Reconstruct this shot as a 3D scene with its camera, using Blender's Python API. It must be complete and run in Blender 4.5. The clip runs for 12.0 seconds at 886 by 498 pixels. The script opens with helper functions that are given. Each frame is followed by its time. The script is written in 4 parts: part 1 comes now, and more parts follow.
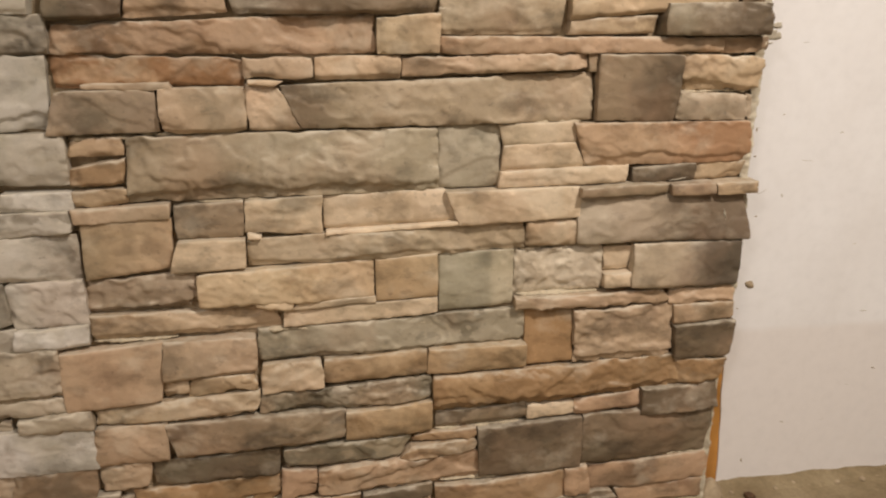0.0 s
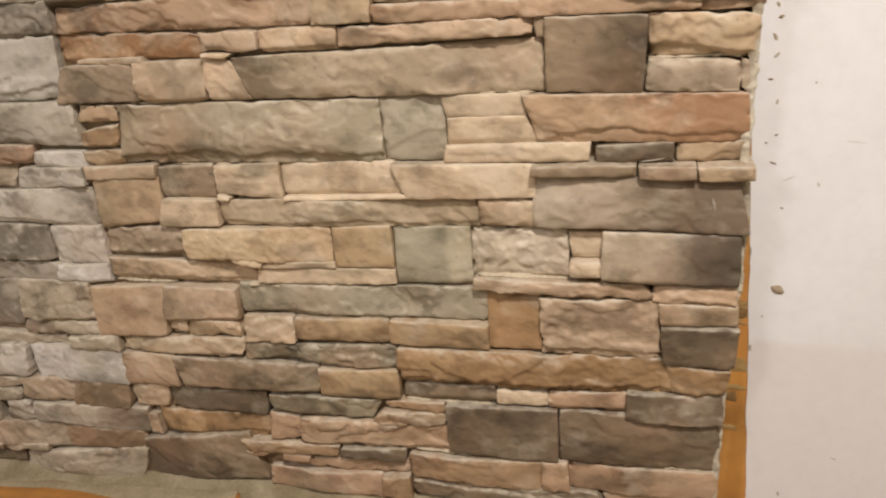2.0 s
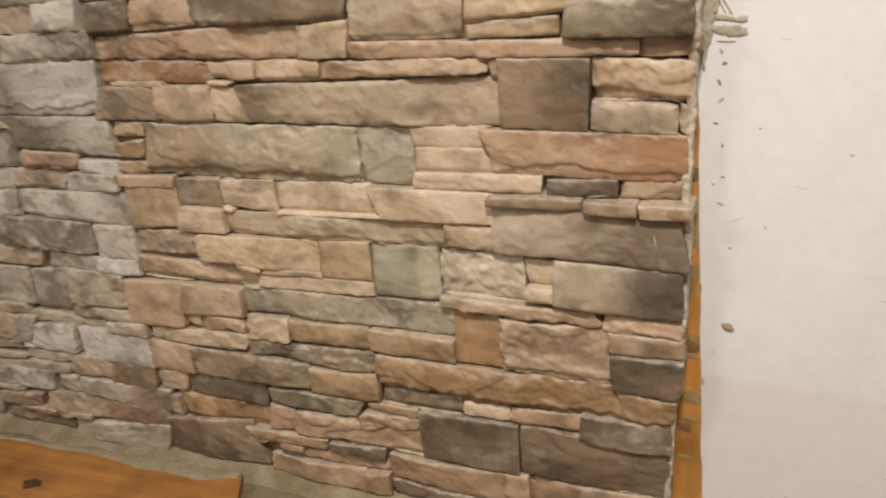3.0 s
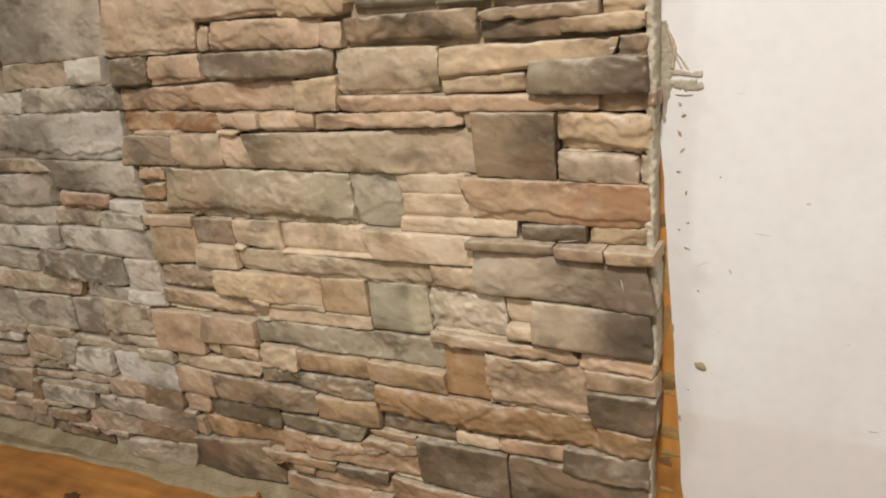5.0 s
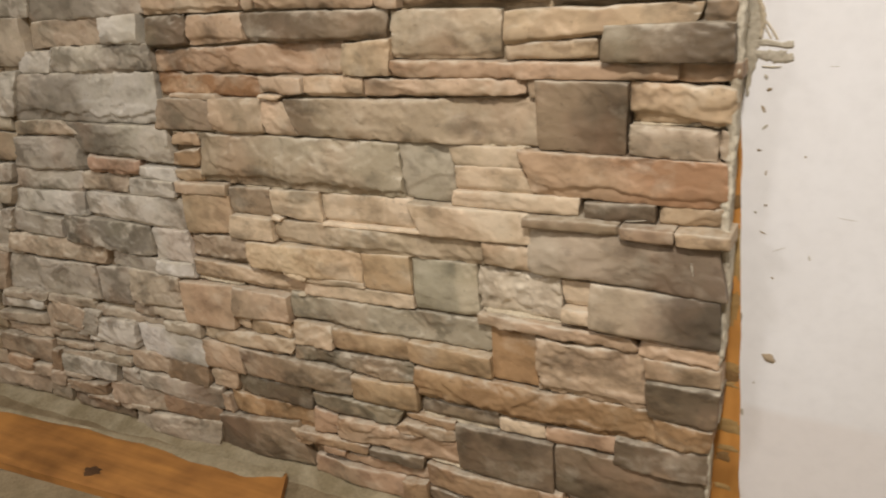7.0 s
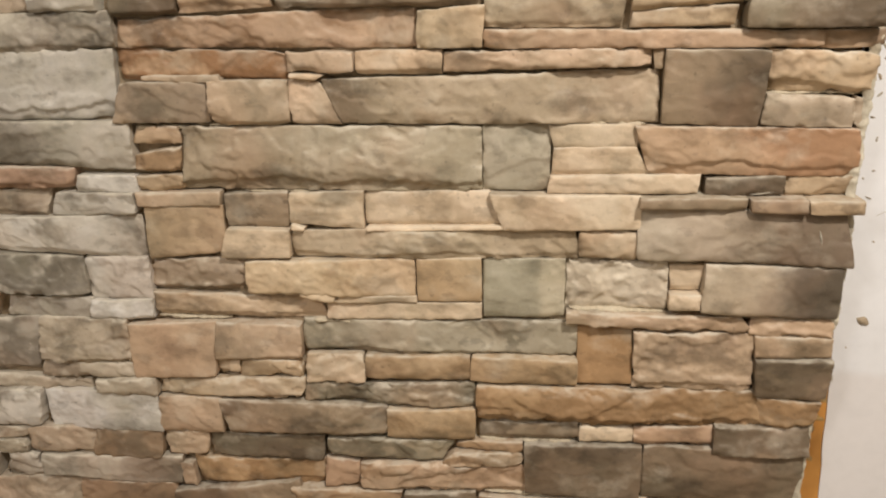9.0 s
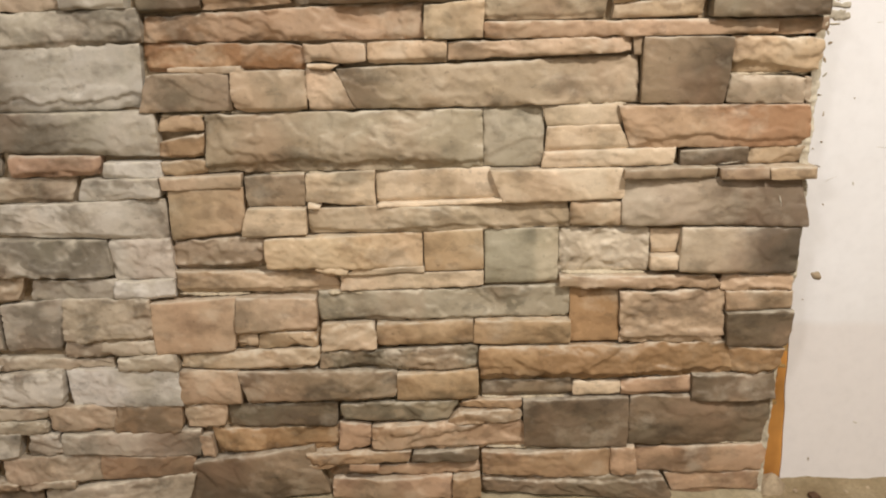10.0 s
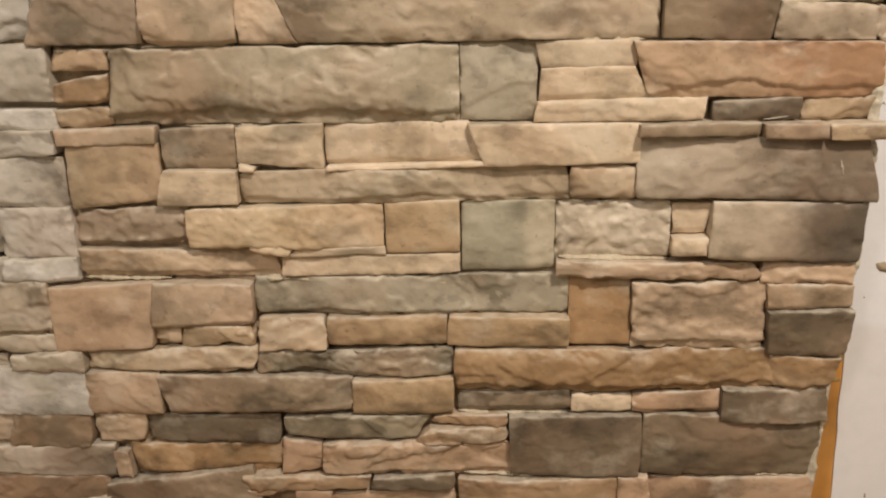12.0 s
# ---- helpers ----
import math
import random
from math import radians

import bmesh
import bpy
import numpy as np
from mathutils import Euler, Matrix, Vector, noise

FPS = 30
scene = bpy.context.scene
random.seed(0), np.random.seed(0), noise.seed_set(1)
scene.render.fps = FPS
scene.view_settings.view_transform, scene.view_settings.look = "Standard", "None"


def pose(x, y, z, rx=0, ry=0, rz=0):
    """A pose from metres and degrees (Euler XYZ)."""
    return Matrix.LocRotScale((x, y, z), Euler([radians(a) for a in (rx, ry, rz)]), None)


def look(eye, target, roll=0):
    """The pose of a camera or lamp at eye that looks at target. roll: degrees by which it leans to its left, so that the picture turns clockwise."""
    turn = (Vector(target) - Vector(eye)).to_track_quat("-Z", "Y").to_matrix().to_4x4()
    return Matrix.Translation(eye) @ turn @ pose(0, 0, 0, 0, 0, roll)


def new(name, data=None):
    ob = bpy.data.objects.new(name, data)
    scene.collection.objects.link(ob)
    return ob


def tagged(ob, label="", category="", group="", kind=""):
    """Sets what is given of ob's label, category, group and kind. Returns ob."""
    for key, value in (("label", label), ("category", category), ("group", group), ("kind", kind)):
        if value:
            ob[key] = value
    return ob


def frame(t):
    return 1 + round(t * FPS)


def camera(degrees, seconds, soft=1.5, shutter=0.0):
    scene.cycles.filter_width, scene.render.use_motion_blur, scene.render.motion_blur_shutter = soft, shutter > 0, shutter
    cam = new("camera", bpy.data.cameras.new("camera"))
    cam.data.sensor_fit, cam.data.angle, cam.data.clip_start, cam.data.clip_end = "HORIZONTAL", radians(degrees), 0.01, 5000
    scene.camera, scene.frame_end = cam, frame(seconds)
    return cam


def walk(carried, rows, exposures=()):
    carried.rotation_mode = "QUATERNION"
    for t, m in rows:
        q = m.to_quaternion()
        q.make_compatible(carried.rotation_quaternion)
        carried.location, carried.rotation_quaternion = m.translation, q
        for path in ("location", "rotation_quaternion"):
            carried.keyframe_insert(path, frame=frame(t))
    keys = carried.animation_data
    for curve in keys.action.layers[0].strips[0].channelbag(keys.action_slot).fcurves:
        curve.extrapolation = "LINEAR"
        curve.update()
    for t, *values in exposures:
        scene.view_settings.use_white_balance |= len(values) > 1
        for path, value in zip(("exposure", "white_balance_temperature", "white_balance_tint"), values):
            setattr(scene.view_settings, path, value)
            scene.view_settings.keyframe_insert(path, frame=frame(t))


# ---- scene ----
cam = camera(58.6, 12.0, soft=2.0, shutter=0.4)
PATH = [
    (0, (0.007, 0.003, 0.892), (0.357, 1.879, 0.293), 1.0),
    (0.2, (0.05, 0.004, 0.897), (0.297, 1.892, 0.288), 0.5),
    (0.5, (0.168, 0.005, 0.906), (0.19, 1.887, 0.23), 0.2),
    (0.7, (0.256, 0.013, 0.899), (0.178, 1.889, 0.211), 0.7),
    (1, (0.326, 0.026, 0.915), (0.156, 1.893, 0.219), -0.5),
    (1.2, (0.367, 0.028, 0.899), (0.023, 1.883, 0.236), -2.2),
    (1.5, (0.429, 0.055, 0.914), (0.092, 1.886, 0.184), -2.7),
    (1.7, (0.479, 0.065, 0.908), (0.085, 1.893, 0.198), -2.9),
    (2, (0.578, 0.067, 0.922), (0.093, 1.866, 0.193), -3.2),
    (2.2, (0.645, 0.072, 0.927), (0.093, 1.845, 0.183), -3.5),
    (2.5, (0.737, 0.072, 0.943), (0.078, 1.808, 0.199), -4.4),
    (2.7, (0.777, 0.074, 0.954), (0.112, 1.809, 0.215), -3.9),
    (3, (0.82, 0.077, 0.973), (0.053, 1.779, 0.254), -3.3),
    (3.2, (0.846, 0.08, 0.989), (-0.005, 1.746, 0.283), -3.8),
    (3.5, (0.881, 0.086, 1.013), (0.006, 1.745, 0.32), -4.9),
    (3.7, (0.902, 0.086, 1.024), (0.028, 1.75, 0.339), -5.1),
    (5.3, (0.966, 0.098, 1.041), (0.036, 1.722, 0.335), -5.5),
    (5.5, (0.968, 0.1, 1.041), (0.052, 1.725, 0.322), -5.3),
    (5.7, (0.969, 0.101, 1.035), (0.072, 1.736, 0.313), -4.8),
    (6, (0.965, 0.101, 1.038), (0.077, 1.736, 0.304), -4.5),
    (6.2, (0.957, 0.1, 1.034), (0.065, 1.729, 0.294), -4.3),
    (6.5, (0.935, 0.1, 1.024), (0.044, 1.728, 0.278), -4.0),
    (6.7, (0.911, 0.11, 1.014), (0.005, 1.732, 0.275), -3.9),
    (7, (0.868, 0.111, 1.013), (-0.063, 1.722, 0.279), -3.8),
    (7.2, (0.814, 0.107, 1.004), (-0.085, 1.731, 0.26), -3.5),
    (8.8, (0.318, 0.079, 0.893), (0.044, 1.956, 0.258), 0.2),
    (9, (0.275, 0.053, 0.913), (0.064, 1.931, 0.257), -0.1),
    (9.2, (0.24, 0.016, 0.9), (0.085, 1.91, 0.277), -0.5),
    (9.5, (0.206, -0.039, 0.893), (0.102, 1.864, 0.286), -0.4),
    (9.7, (0.195, -0.061, 0.889), (0.112, 1.841, 0.277), -0.4),
    (10, (0.185, -0.087, 0.885), (0.123, 1.815, 0.269), -0.4),
    (10.2, (0.181, -0.092, 0.883), (0.123, 1.806, 0.254), -0.5),
    (10.5, (0.186, -0.085, 0.879), (0.106, 1.812, 0.251), -1.0),
    (10.7, (0.185, -0.073, 0.871), (0.11, 1.827, 0.249), -0.8),
    (11, (0.195, -0.032, 0.845), (0.132, 1.87, 0.23), -0.7),
    (11.2, (0.196, 0.01, 0.827), (0.23, 1.917, 0.226), 1.0),
    (11.5, (0.234, 0.071, 0.802), (0.213, 1.987, 0.229), 0.6),
    (11.7, (0.246, 0.111, 0.791), (0.141, 2.019, 0.199), -0.5),
    (12, (0.243, 0.16, 0.775), (0.138, 2.059, 0.157), 0.1),
]
walk(cam, [(t, look(eye, target, roll)) for t, eye, target, roll in PATH],
     [(0, -0.38, 6930, 13), (1.0, -0.27, 6780, 13), (2.0, -0.21, 6600, 13), (2.5, -0.12, 6570, 12), (3.0, -0.30, 6550, 12), (3.5, -0.30, 6550, 12), (5.5, -0.25, 6500, 10), (7.0, -0.35, 6500, 10),
      (9.0, -0.12, 6550, 10), (10.5, -0.05, 6550, 10), (11.5, -0.17, 6760, 11), (12.0, -0.25, 6920, 13)])

# ---- light ----
world = bpy.data.worlds.new("world")
scene.world = world
world.use_nodes = True
world.node_tree.nodes["Background"].inputs["Color"].default_value = (0.9, 0.85, 0.8, 1)
world.node_tree.nodes["Background"].inputs["Strength"].default_value = 0.05


def unseen_lamp(x, y, watts, size, colour):
    data = bpy.data.lights.new("unseen_lamp", "AREA")
    data.shape, data.size, data.energy, data.color = "DISK", size, watts, colour
    ob = new("unseen_lamp", data)
    ob.matrix_world = pose(x, y, 2.36)
    return ob


# main lamp, set overhead to suit the shadows under the stones
unseen_lamp(0.85, -0.22, 73, 0.26, (1.0, 0.925, 0.83))
# fill lamp with no known source, added to brighten the left stones
unseen_lamp(-1.5, -1.3, 56, 0.70, (1.0, 0.95, 0.89))


# ---- materials ----
def srgb(r, g, b):
    """A surface colour from its look under the room's light."""
    lin = [((v / 255 + 0.055) / 1.055) ** 2.4 for v in (r, g, b)]
    mean = 0.3 * lin[0] + 0.6 * lin[1] + 0.1 * lin[2]
    return tuple(min(0.9, (v + (mean - v) * 0.10) / k) for v, k in zip(lin, (0.97, 0.91, 0.84)))


class Nodes:
    """Short ways to write a node material."""

    def __init__(self, name):
        self.mat = bpy.data.materials.new(name)
        self.mat.use_nodes = True
        self.tree = self.mat.node_tree
        self.bsdf = self.tree.nodes["Principled BSDF"]

    def node(self, kind, **values):
        n = self.tree.nodes.new(kind)
        for k, v in values.items():
            n.inputs[k].default_value = v
        return n

    def link(self, a, b):
        self.tree.links.new(a, b)

    def place(self, stretch=(1, 1, 1), spread=True):
        """World position, shifted by chance for each piece."""
        geo = self.node("ShaderNodeNewGeometry")
        out = geo.outputs["Position"]
        if spread:
            info = self.node("ShaderNodeObjectInfo")
            mul = self.node("ShaderNodeVectorMath")
            mul.operation = "SCALE"
            mul.inputs[0].default_value = (7.3, 3.1, 5.7)
            self.link(info.outputs["Random"], mul.inputs["Scale"])
            add = self.node("ShaderNodeVectorMath")
            self.link(out, add.inputs[0])
            self.link(mul.outputs[0], add.inputs[1])
            out = add.outputs[0]
        sc = self.node("ShaderNodeVectorMath")
        sc.operation = "MULTIPLY"
        self.link(out, sc.inputs[0])
        sc.inputs[1].default_value = stretch
        return sc.outputs[0]

    def noise(self, at, scale, detail=4.0, rough=0.55):
        n = self.node("ShaderNodeTexNoise", Scale=scale, Detail=detail, Roughness=rough)
        self.link(at, n.inputs["Vector"])
        return n.outputs["Fac"]

    def ramp(self, fac, *stops):
        n = self.node("ShaderNodeValToRGB")
        els = n.color_ramp.elements
        while len(els) < len(stops):
            els.new(0.5)
        for e, (p, c) in zip(els, stops):
            e.position = p
            e.color = (*c, 1) if isinstance(c, tuple) else (c, c, c, 1)
        self.link(fac, n.inputs["Fac"])
        return n.outputs["Color"]

    def mix(self, a, b, fac, blend="MIX"):
        n = self.tree.nodes.new("ShaderNodeMix")
        n.data_type, n.blend_type = "RGBA", blend
        for sock, v in ((n.inputs[6], a), (n.inputs[7], b), (n.inputs[0], fac)):
            if isinstance(v, tuple):
                sock.default_value = (*v, 1)
            elif isinstance(v, float):
                sock.default_value = v
            else:
                self.link(v, sock)
        return n.outputs[2]

    def bump(self, *layers):
        last = None
        for height, strength, distance in layers:
            n = self.node("ShaderNodeBump", Strength=strength, Distance=distance)
            self.link(height, n.inputs["Height"])
            if last:
                self.link(last, n.inputs["Normal"])
            last = n.outputs["Normal"]
        self.link(last, self.bsdf.inputs["Normal"])

    def finish(self, colour, rough=0.85, spec=0.25):
        self.link(colour, self.bsdf.inputs["Base Color"])
        self.bsdf.inputs["Roughness"].default_value = rough
        self.bsdf.inputs["Specular IOR Level"].default_value = spec
        return self.mat


def stone_material(name, base, alt):
    """Cast stone: base colour clouded with a second colour, fine grain, dark iron veils and pale dust."""
    n = Nodes(name)
    at = n.place()
    kept = n.tree.nodes.new("ShaderNodeAttribute")
    kept.attribute_name = "blend"
    colour = n.mix(base, alt, kept.outputs["Fac"])
    smoke = n.ramp(n.noise(n.place((1, 1, 1.5)), 9.0, 6.0, 0.58), (0.34, (0.50, 0.49, 0.46)), (0.46, (0.91, 0.90, 0.87)), (0.56, (1.0, 1.0, 1.0)), (0.74, (1.15, 1.15, 1.15)))
    colour = n.mix(colour, smoke, 1.0, "MULTIPLY")
    veil = n.ramp(n.noise(n.place((1, 1, 1.4)), 26.0, 8.0, 0.70), (0.30, 0.84), (0.5, 1.0), (0.72, 1.08))
    colour = n.mix(colour, veil, 1.0, "MULTIPLY")
    # sharp-edged patches where a skin has flaked off
    scab = n.noise(n.place((1, 1.2, 1.5)), 21.0, 7.0, 0.62)
    colour = n.mix(colour, n.ramp(scab, (0.36, 0.80), (0.40, 1.0), (0.60, 1.0), (0.64, 1.13)), 1.0, "MULTIPLY")
    pits = n.ramp(n.noise(at, 120.0, 2.0, 0.5), (0.24, 0.74), (0.33, 1.0))
    colour = n.mix(colour, pits, 1.0, "MULTIPLY")
    drift = n.noise(n.place((1.3, 1, 0.9)), 4.5, 4.0, 0.6)
    colour = n.mix(colour, n.mix(colour, srgb(184, 138, 103), 0.4), n.ramp(drift, (0.54, 0.0), (0.68, 0.5)))
    colour = n.mix(colour, n.mix(colour, srgb(140, 136, 108), 0.5), n.ramp(drift, (0.33, 0.4), (0.47, 0.0)))
    dust = n.ramp(n.noise(n.place((1, 1, 1.2)), 12.0, 5.0, 0.58), (0.54, 0.0), (0.66, 0.26))
    colour = n.mix(colour, srgb(208, 192, 166), dust)
    # paler colour along the upper edge of each stone
    edge = n.tree.nodes.new("ShaderNodeAttribute")
    edge.attribute_name = "pale_edge"
    colour = n.mix(colour, srgb(206, 190, 166), n.ramp(edge.outputs["Fac"], (0.15, 0.0), (0.9, 0.55)))
    # faces that turn upward take a paler colour, broken up by noise
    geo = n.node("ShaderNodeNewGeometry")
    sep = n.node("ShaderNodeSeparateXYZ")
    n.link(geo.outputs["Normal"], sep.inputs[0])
    upturned = n.ramp(sep.outputs["Z"], (0.35, 0.0), (0.8, 0.55))
    upturned = n.mix(upturned, n.ramp(n.noise(at, 60.0, 3.0), (0.35, 0.2), (0.6, 1.0)), 1.0, "MULTIPLY")
    colour = n.mix(colour, srgb(204, 190, 166), upturned)
    info = n.node("ShaderNodeObjectInfo")
    each = n.ramp(info.outputs["Random"], (0.0, 0.92), (1.0, 1.08))
    colour = n.mix(colour, each, 1.0, "MULTIPLY")
    n.bump((n.noise(n.place((1, 1, 1.3)), 46.0, 8.0, 0.66), 0.26, 0.0030), (n.noise(at, 150.0, 5.0, 0.7), 0.26, 0.0014))
    return n.finish(colour, 0.66, 0.42)


TONES = {
    "sandlight": ((212, 185, 152), (194, 166, 133)),
    "sand": ((198, 168, 134), (182, 151, 117)),
    "sandyellow": ((208, 178, 139), (190, 157, 118)),
    "ochresand": ((182, 150, 111), (163, 131, 93)),
    "ochre": ((160, 122, 80), (146, 110, 70)),
    "tan": ((180, 151, 116), (158, 131, 99)),
    "beige": ((182, 153, 122), (163, 137, 108)),
    "pinktan": ((186, 154, 122), (168, 138, 106)),
    "rust": ((154, 110, 70), (176, 138, 100)),
    "tanrust": ((178, 144, 112), (158, 122, 88)),
    "pinkrust": ((178, 144, 110), (158, 116, 80)),
    "brownochre": ((152, 116, 76), (170, 134, 92)),
    "brown": ((142, 115, 86), (124, 102, 78)),
    "taupe": ((154, 131, 106), (172, 146, 118)),
    "greybrown": ((148, 124, 96), (112, 93, 71)),
    "dark": ((106, 88, 67), (126, 105, 80)),
    "darkgreen": ((118, 105, 83), (150, 131, 104)),
    "grey": ((166, 152, 134), (130, 117, 100)),
    "greydark": ((122, 110, 93), (182, 168, 149)),
    "greygreen": ((166, 151, 127), (144, 130, 107)),
    "sage": ((164, 151, 126), (190, 173, 144)),
    "mossgrey": ((160, 145, 120), (122, 110, 88)),
    "greytan": ((176, 153, 123), (156, 135, 107)),
    "greytandark": ((176, 153, 123), (132, 110, 84)),
    "pale": ((192, 180, 164), (144, 131, 114)),
    "white": ((206, 195, 182), (176, 164, 149)),
    "palestone": ((212, 192, 165), (188, 167, 141)),
    "mauve": ((168, 145, 119), (146, 126, 102)),
    "beigegrey": ((172, 153, 129), (140, 121, 99)),
    "orange": ((180, 143, 114), (164, 129, 102)),
    "clay": ((162, 129, 93), (140, 109, 78)),
    "claypink": ((178, 142, 109), (156, 121, 91)),
    "olive": ((168, 151, 124), (156, 135, 107)),
    "brownstone": ((124, 102, 78), (106, 87, 66)),
    "mauvegrey": ((178, 156, 131), (120, 99, 78)),
    "smoky": ((180, 158, 131), (98, 84, 68)),
}
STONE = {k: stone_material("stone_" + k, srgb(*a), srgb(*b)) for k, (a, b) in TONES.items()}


def mortar_material(name, c, d):
    n = Nodes(name)
    at = n.place(spread=False)
    colour = n.mix(srgb(*c), srgb(*d), n.ramp(n.noise(at, 14.0, 5.0), (0.35, 0.0), (0.65, 1.0)))
    colour = n.mix(colour, n.ramp(n.noise(at, 140.0, 5.0, 0.7), (0.25, 0.78), (0.75, 1.18)), 1.0, "MULTIPLY")
    n.bump((n.noise(at, 60.0, 6.0, 0.7), 0.6, 0.006), (n.noise(at, 400.0, 3.0), 0.3, 0.001))
    return n.finish(colour, 0.92, 0.15)


MORTAR = mortar_material("mortar", (168, 146, 116), (144, 122, 94))
MORTAR_PALE = mortar_material("mortar_pale", (200, 182, 152), (176, 156, 126))
SPECK = mortar_material("dry_speck", (190, 178, 158), (160, 146, 124))
FAINT = mortar_material("faint_scuff", (210, 202, 190), (196, 186, 172))
GRIME = mortar_material("grime", (150, 112, 62), (126, 94, 54))
SMUDGE = mortar_material("grey_smudge", (176, 142, 86), (158, 122, 68))
FILLET = mortar_material("floor_mortar", (160, 143, 112), (132, 115, 84))
SMEAR = mortar_material("mortar_smear", (184, 170, 148), (160, 146, 122))
EDGE_MORTAR = mortar_material("mortar_edge", (204, 190, 165), (178, 162, 136))
CONCRETE = mortar_material("concrete", (146, 126, 94), (124, 104, 74))


def paint_material(name, c, d, margin=None):
    """White paint over plaster; with a margin, the colour turns duller below that height."""
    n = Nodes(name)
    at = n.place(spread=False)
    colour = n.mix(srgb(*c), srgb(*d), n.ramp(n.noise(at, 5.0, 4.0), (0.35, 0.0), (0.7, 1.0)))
    if margin:
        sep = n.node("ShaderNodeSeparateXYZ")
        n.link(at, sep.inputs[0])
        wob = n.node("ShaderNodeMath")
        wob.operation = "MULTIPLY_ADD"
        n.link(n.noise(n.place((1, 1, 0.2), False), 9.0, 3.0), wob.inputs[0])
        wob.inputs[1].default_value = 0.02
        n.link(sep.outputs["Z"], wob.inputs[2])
        low_band = n.ramp(wob.outputs[0], (margin, 1.0), (margin + 0.014, 0.0))
        colour = n.mix(colour, srgb(219, 209, 202), low_band)
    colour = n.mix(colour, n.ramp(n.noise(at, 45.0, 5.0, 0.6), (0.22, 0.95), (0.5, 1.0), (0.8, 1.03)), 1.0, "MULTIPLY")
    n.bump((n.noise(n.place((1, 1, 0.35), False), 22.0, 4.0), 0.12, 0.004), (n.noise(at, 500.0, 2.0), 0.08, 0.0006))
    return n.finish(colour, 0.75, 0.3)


PAINT = paint_material("room_paint", (190, 180, 166), (180, 170, 156))
PAINT_BAND = paint_material("white_paint", (227, 221, 217), (221, 214, 209), 0.346)


def wood_material(name, c, d, along):
    n = Nodes(name)
    at = n.place(along, False)
    fibre = n.noise(at, 20.0, 4.0, 0.5)
    colour = n.mix(srgb(*c), srgb(*d), n.ramp(fibre, (0.25, 0.0), (0.75, 1.0)))
    blotch = n.ramp(n.noise(n.place(spread=False), 6.0, 4.0), (0.30, (0.58, 0.54, 0.48)), (0.50, (0.96, 0.92, 0.84)), (0.66, (1.22, 1.20, 1.05)))
    colour = n.mix(colour, blotch, 1.0, "MULTIPLY")
    n.bump((fibre, 0.25, 0.002))
    return n.finish(colour, 0.6, 0.35)


WOOD = wood_material("pine", (176, 118, 48), (138, 90, 36), (0.16, 2.2, 2.2))
WOOD_EDGE = wood_material("pine_upright", (214, 152, 66), (190, 124, 44), (2.2, 2.2, 0.2))
KNOT = wood_material("knot", (92, 62, 34), (66, 44, 26), (1, 1, 1))


# ---- meshes ----
def mesh_object(name, bm, material, parent=None, label="", at=(0, 0, 0)):
    me = bpy.data.meshes.new(name)
    bm.to_mesh(me)
    bm.free()
    me.materials.append(material)
    ob = new(name, me)
    ob.location = at
    if parent:
        ob.parent = parent
    if label:
        ob["label"] = label
    return ob


def part(name, bm, material, parent, label=""):
    return mesh_object(name, bm, material, parent, label)


def block(x0, x1, y0, y1, z0, z1, bevel=0.0):
    bm = bmesh.new()
    bmesh.ops.create_cube(bm, size=1)
    for v in bm.verts:
        v.co = ((x0 + x1) / 2 + v.co.x * (x1 - x0), (y0 + y1) / 2 + v.co.y * (y1 - y0), (z0 + z1) / 2 + v.co.z * (z1 - z0))
    if bevel:
        bmesh.ops.bevel(bm, geom=bm.edges, offset=bevel, segments=2, affect="EDGES", profile=0.5)
    return bm


def n3(x, y, z):
    return noise.noise(Vector((x, y, z)))


FACE = 1.130  # mean face of the stones
BED = 1.1530  # mortar between them
BOARD = 1.180  # face of the plaster board


def floor_z(x):
    """The slab falls gently away from the plaster board."""
    return max(-0.07, min(0.022, 0.038 * x - 0.003))


# ---- setting ----
def build_floor():
    nx, ny = 120, 90
    bm = bmesh.new()
    rows = []
    for j in range(ny + 1):
        y = -2.6 + 3.95 * j / ny
        rows.append([bm.verts.new((x, y, floor_z(x) + 0.003 * n3(x * 3, y * 3, 1) + 0.0015 * n3(x * 14, y * 14, 2)))
                     for x in (-2.6 + 5.2 * i / nx for i in range(nx + 1))])
    for j in range(ny):
        for i in range(nx):
            bm.faces.new((rows[j][i], rows[j][i + 1], rows[j + 1][i + 1], rows[j + 1][i]))
    for f in bm.faces:
        f.smooth = True
    return tagged(mesh_object("floor", bm, CONCRETE), "bare grey-brown concrete slab with dried mortar on it", "floor", kind="structure")


build_floor()
wall_north = tagged(mesh_object("wall_north", block(-2.6, 0.690, BED, 1.183, -0.1, 2.4), MORTAR),
                    "wall faced with stacked tan and grey ledge stones", "wall", kind="structure")
tagged(mesh_object("wall_core", block(-2.6, 2.6, 1.225, 1.33, -0.1, 2.4), PAINT), "plain wall behind the stone facing", "wall", kind="structure")
tagged(mesh_object("ceiling", block(-2.6, 2.6, -2.6, 1.33, 2.4, 2.5), PAINT), "plain pale grey ceiling", "ceiling", kind="structure")
tagged(mesh_object("wall_south", block(-2.6, 2.6, -2.7, -2.6, -0.1, 2.4), PAINT), "plain pale grey wall", "wall", kind="structure")
tagged(mesh_object("wall_west", block(-2.7, -2.6, -2.7, 1.33, -0.1, 2.4), PAINT), "plain pale grey wall", "wall", kind="structure")
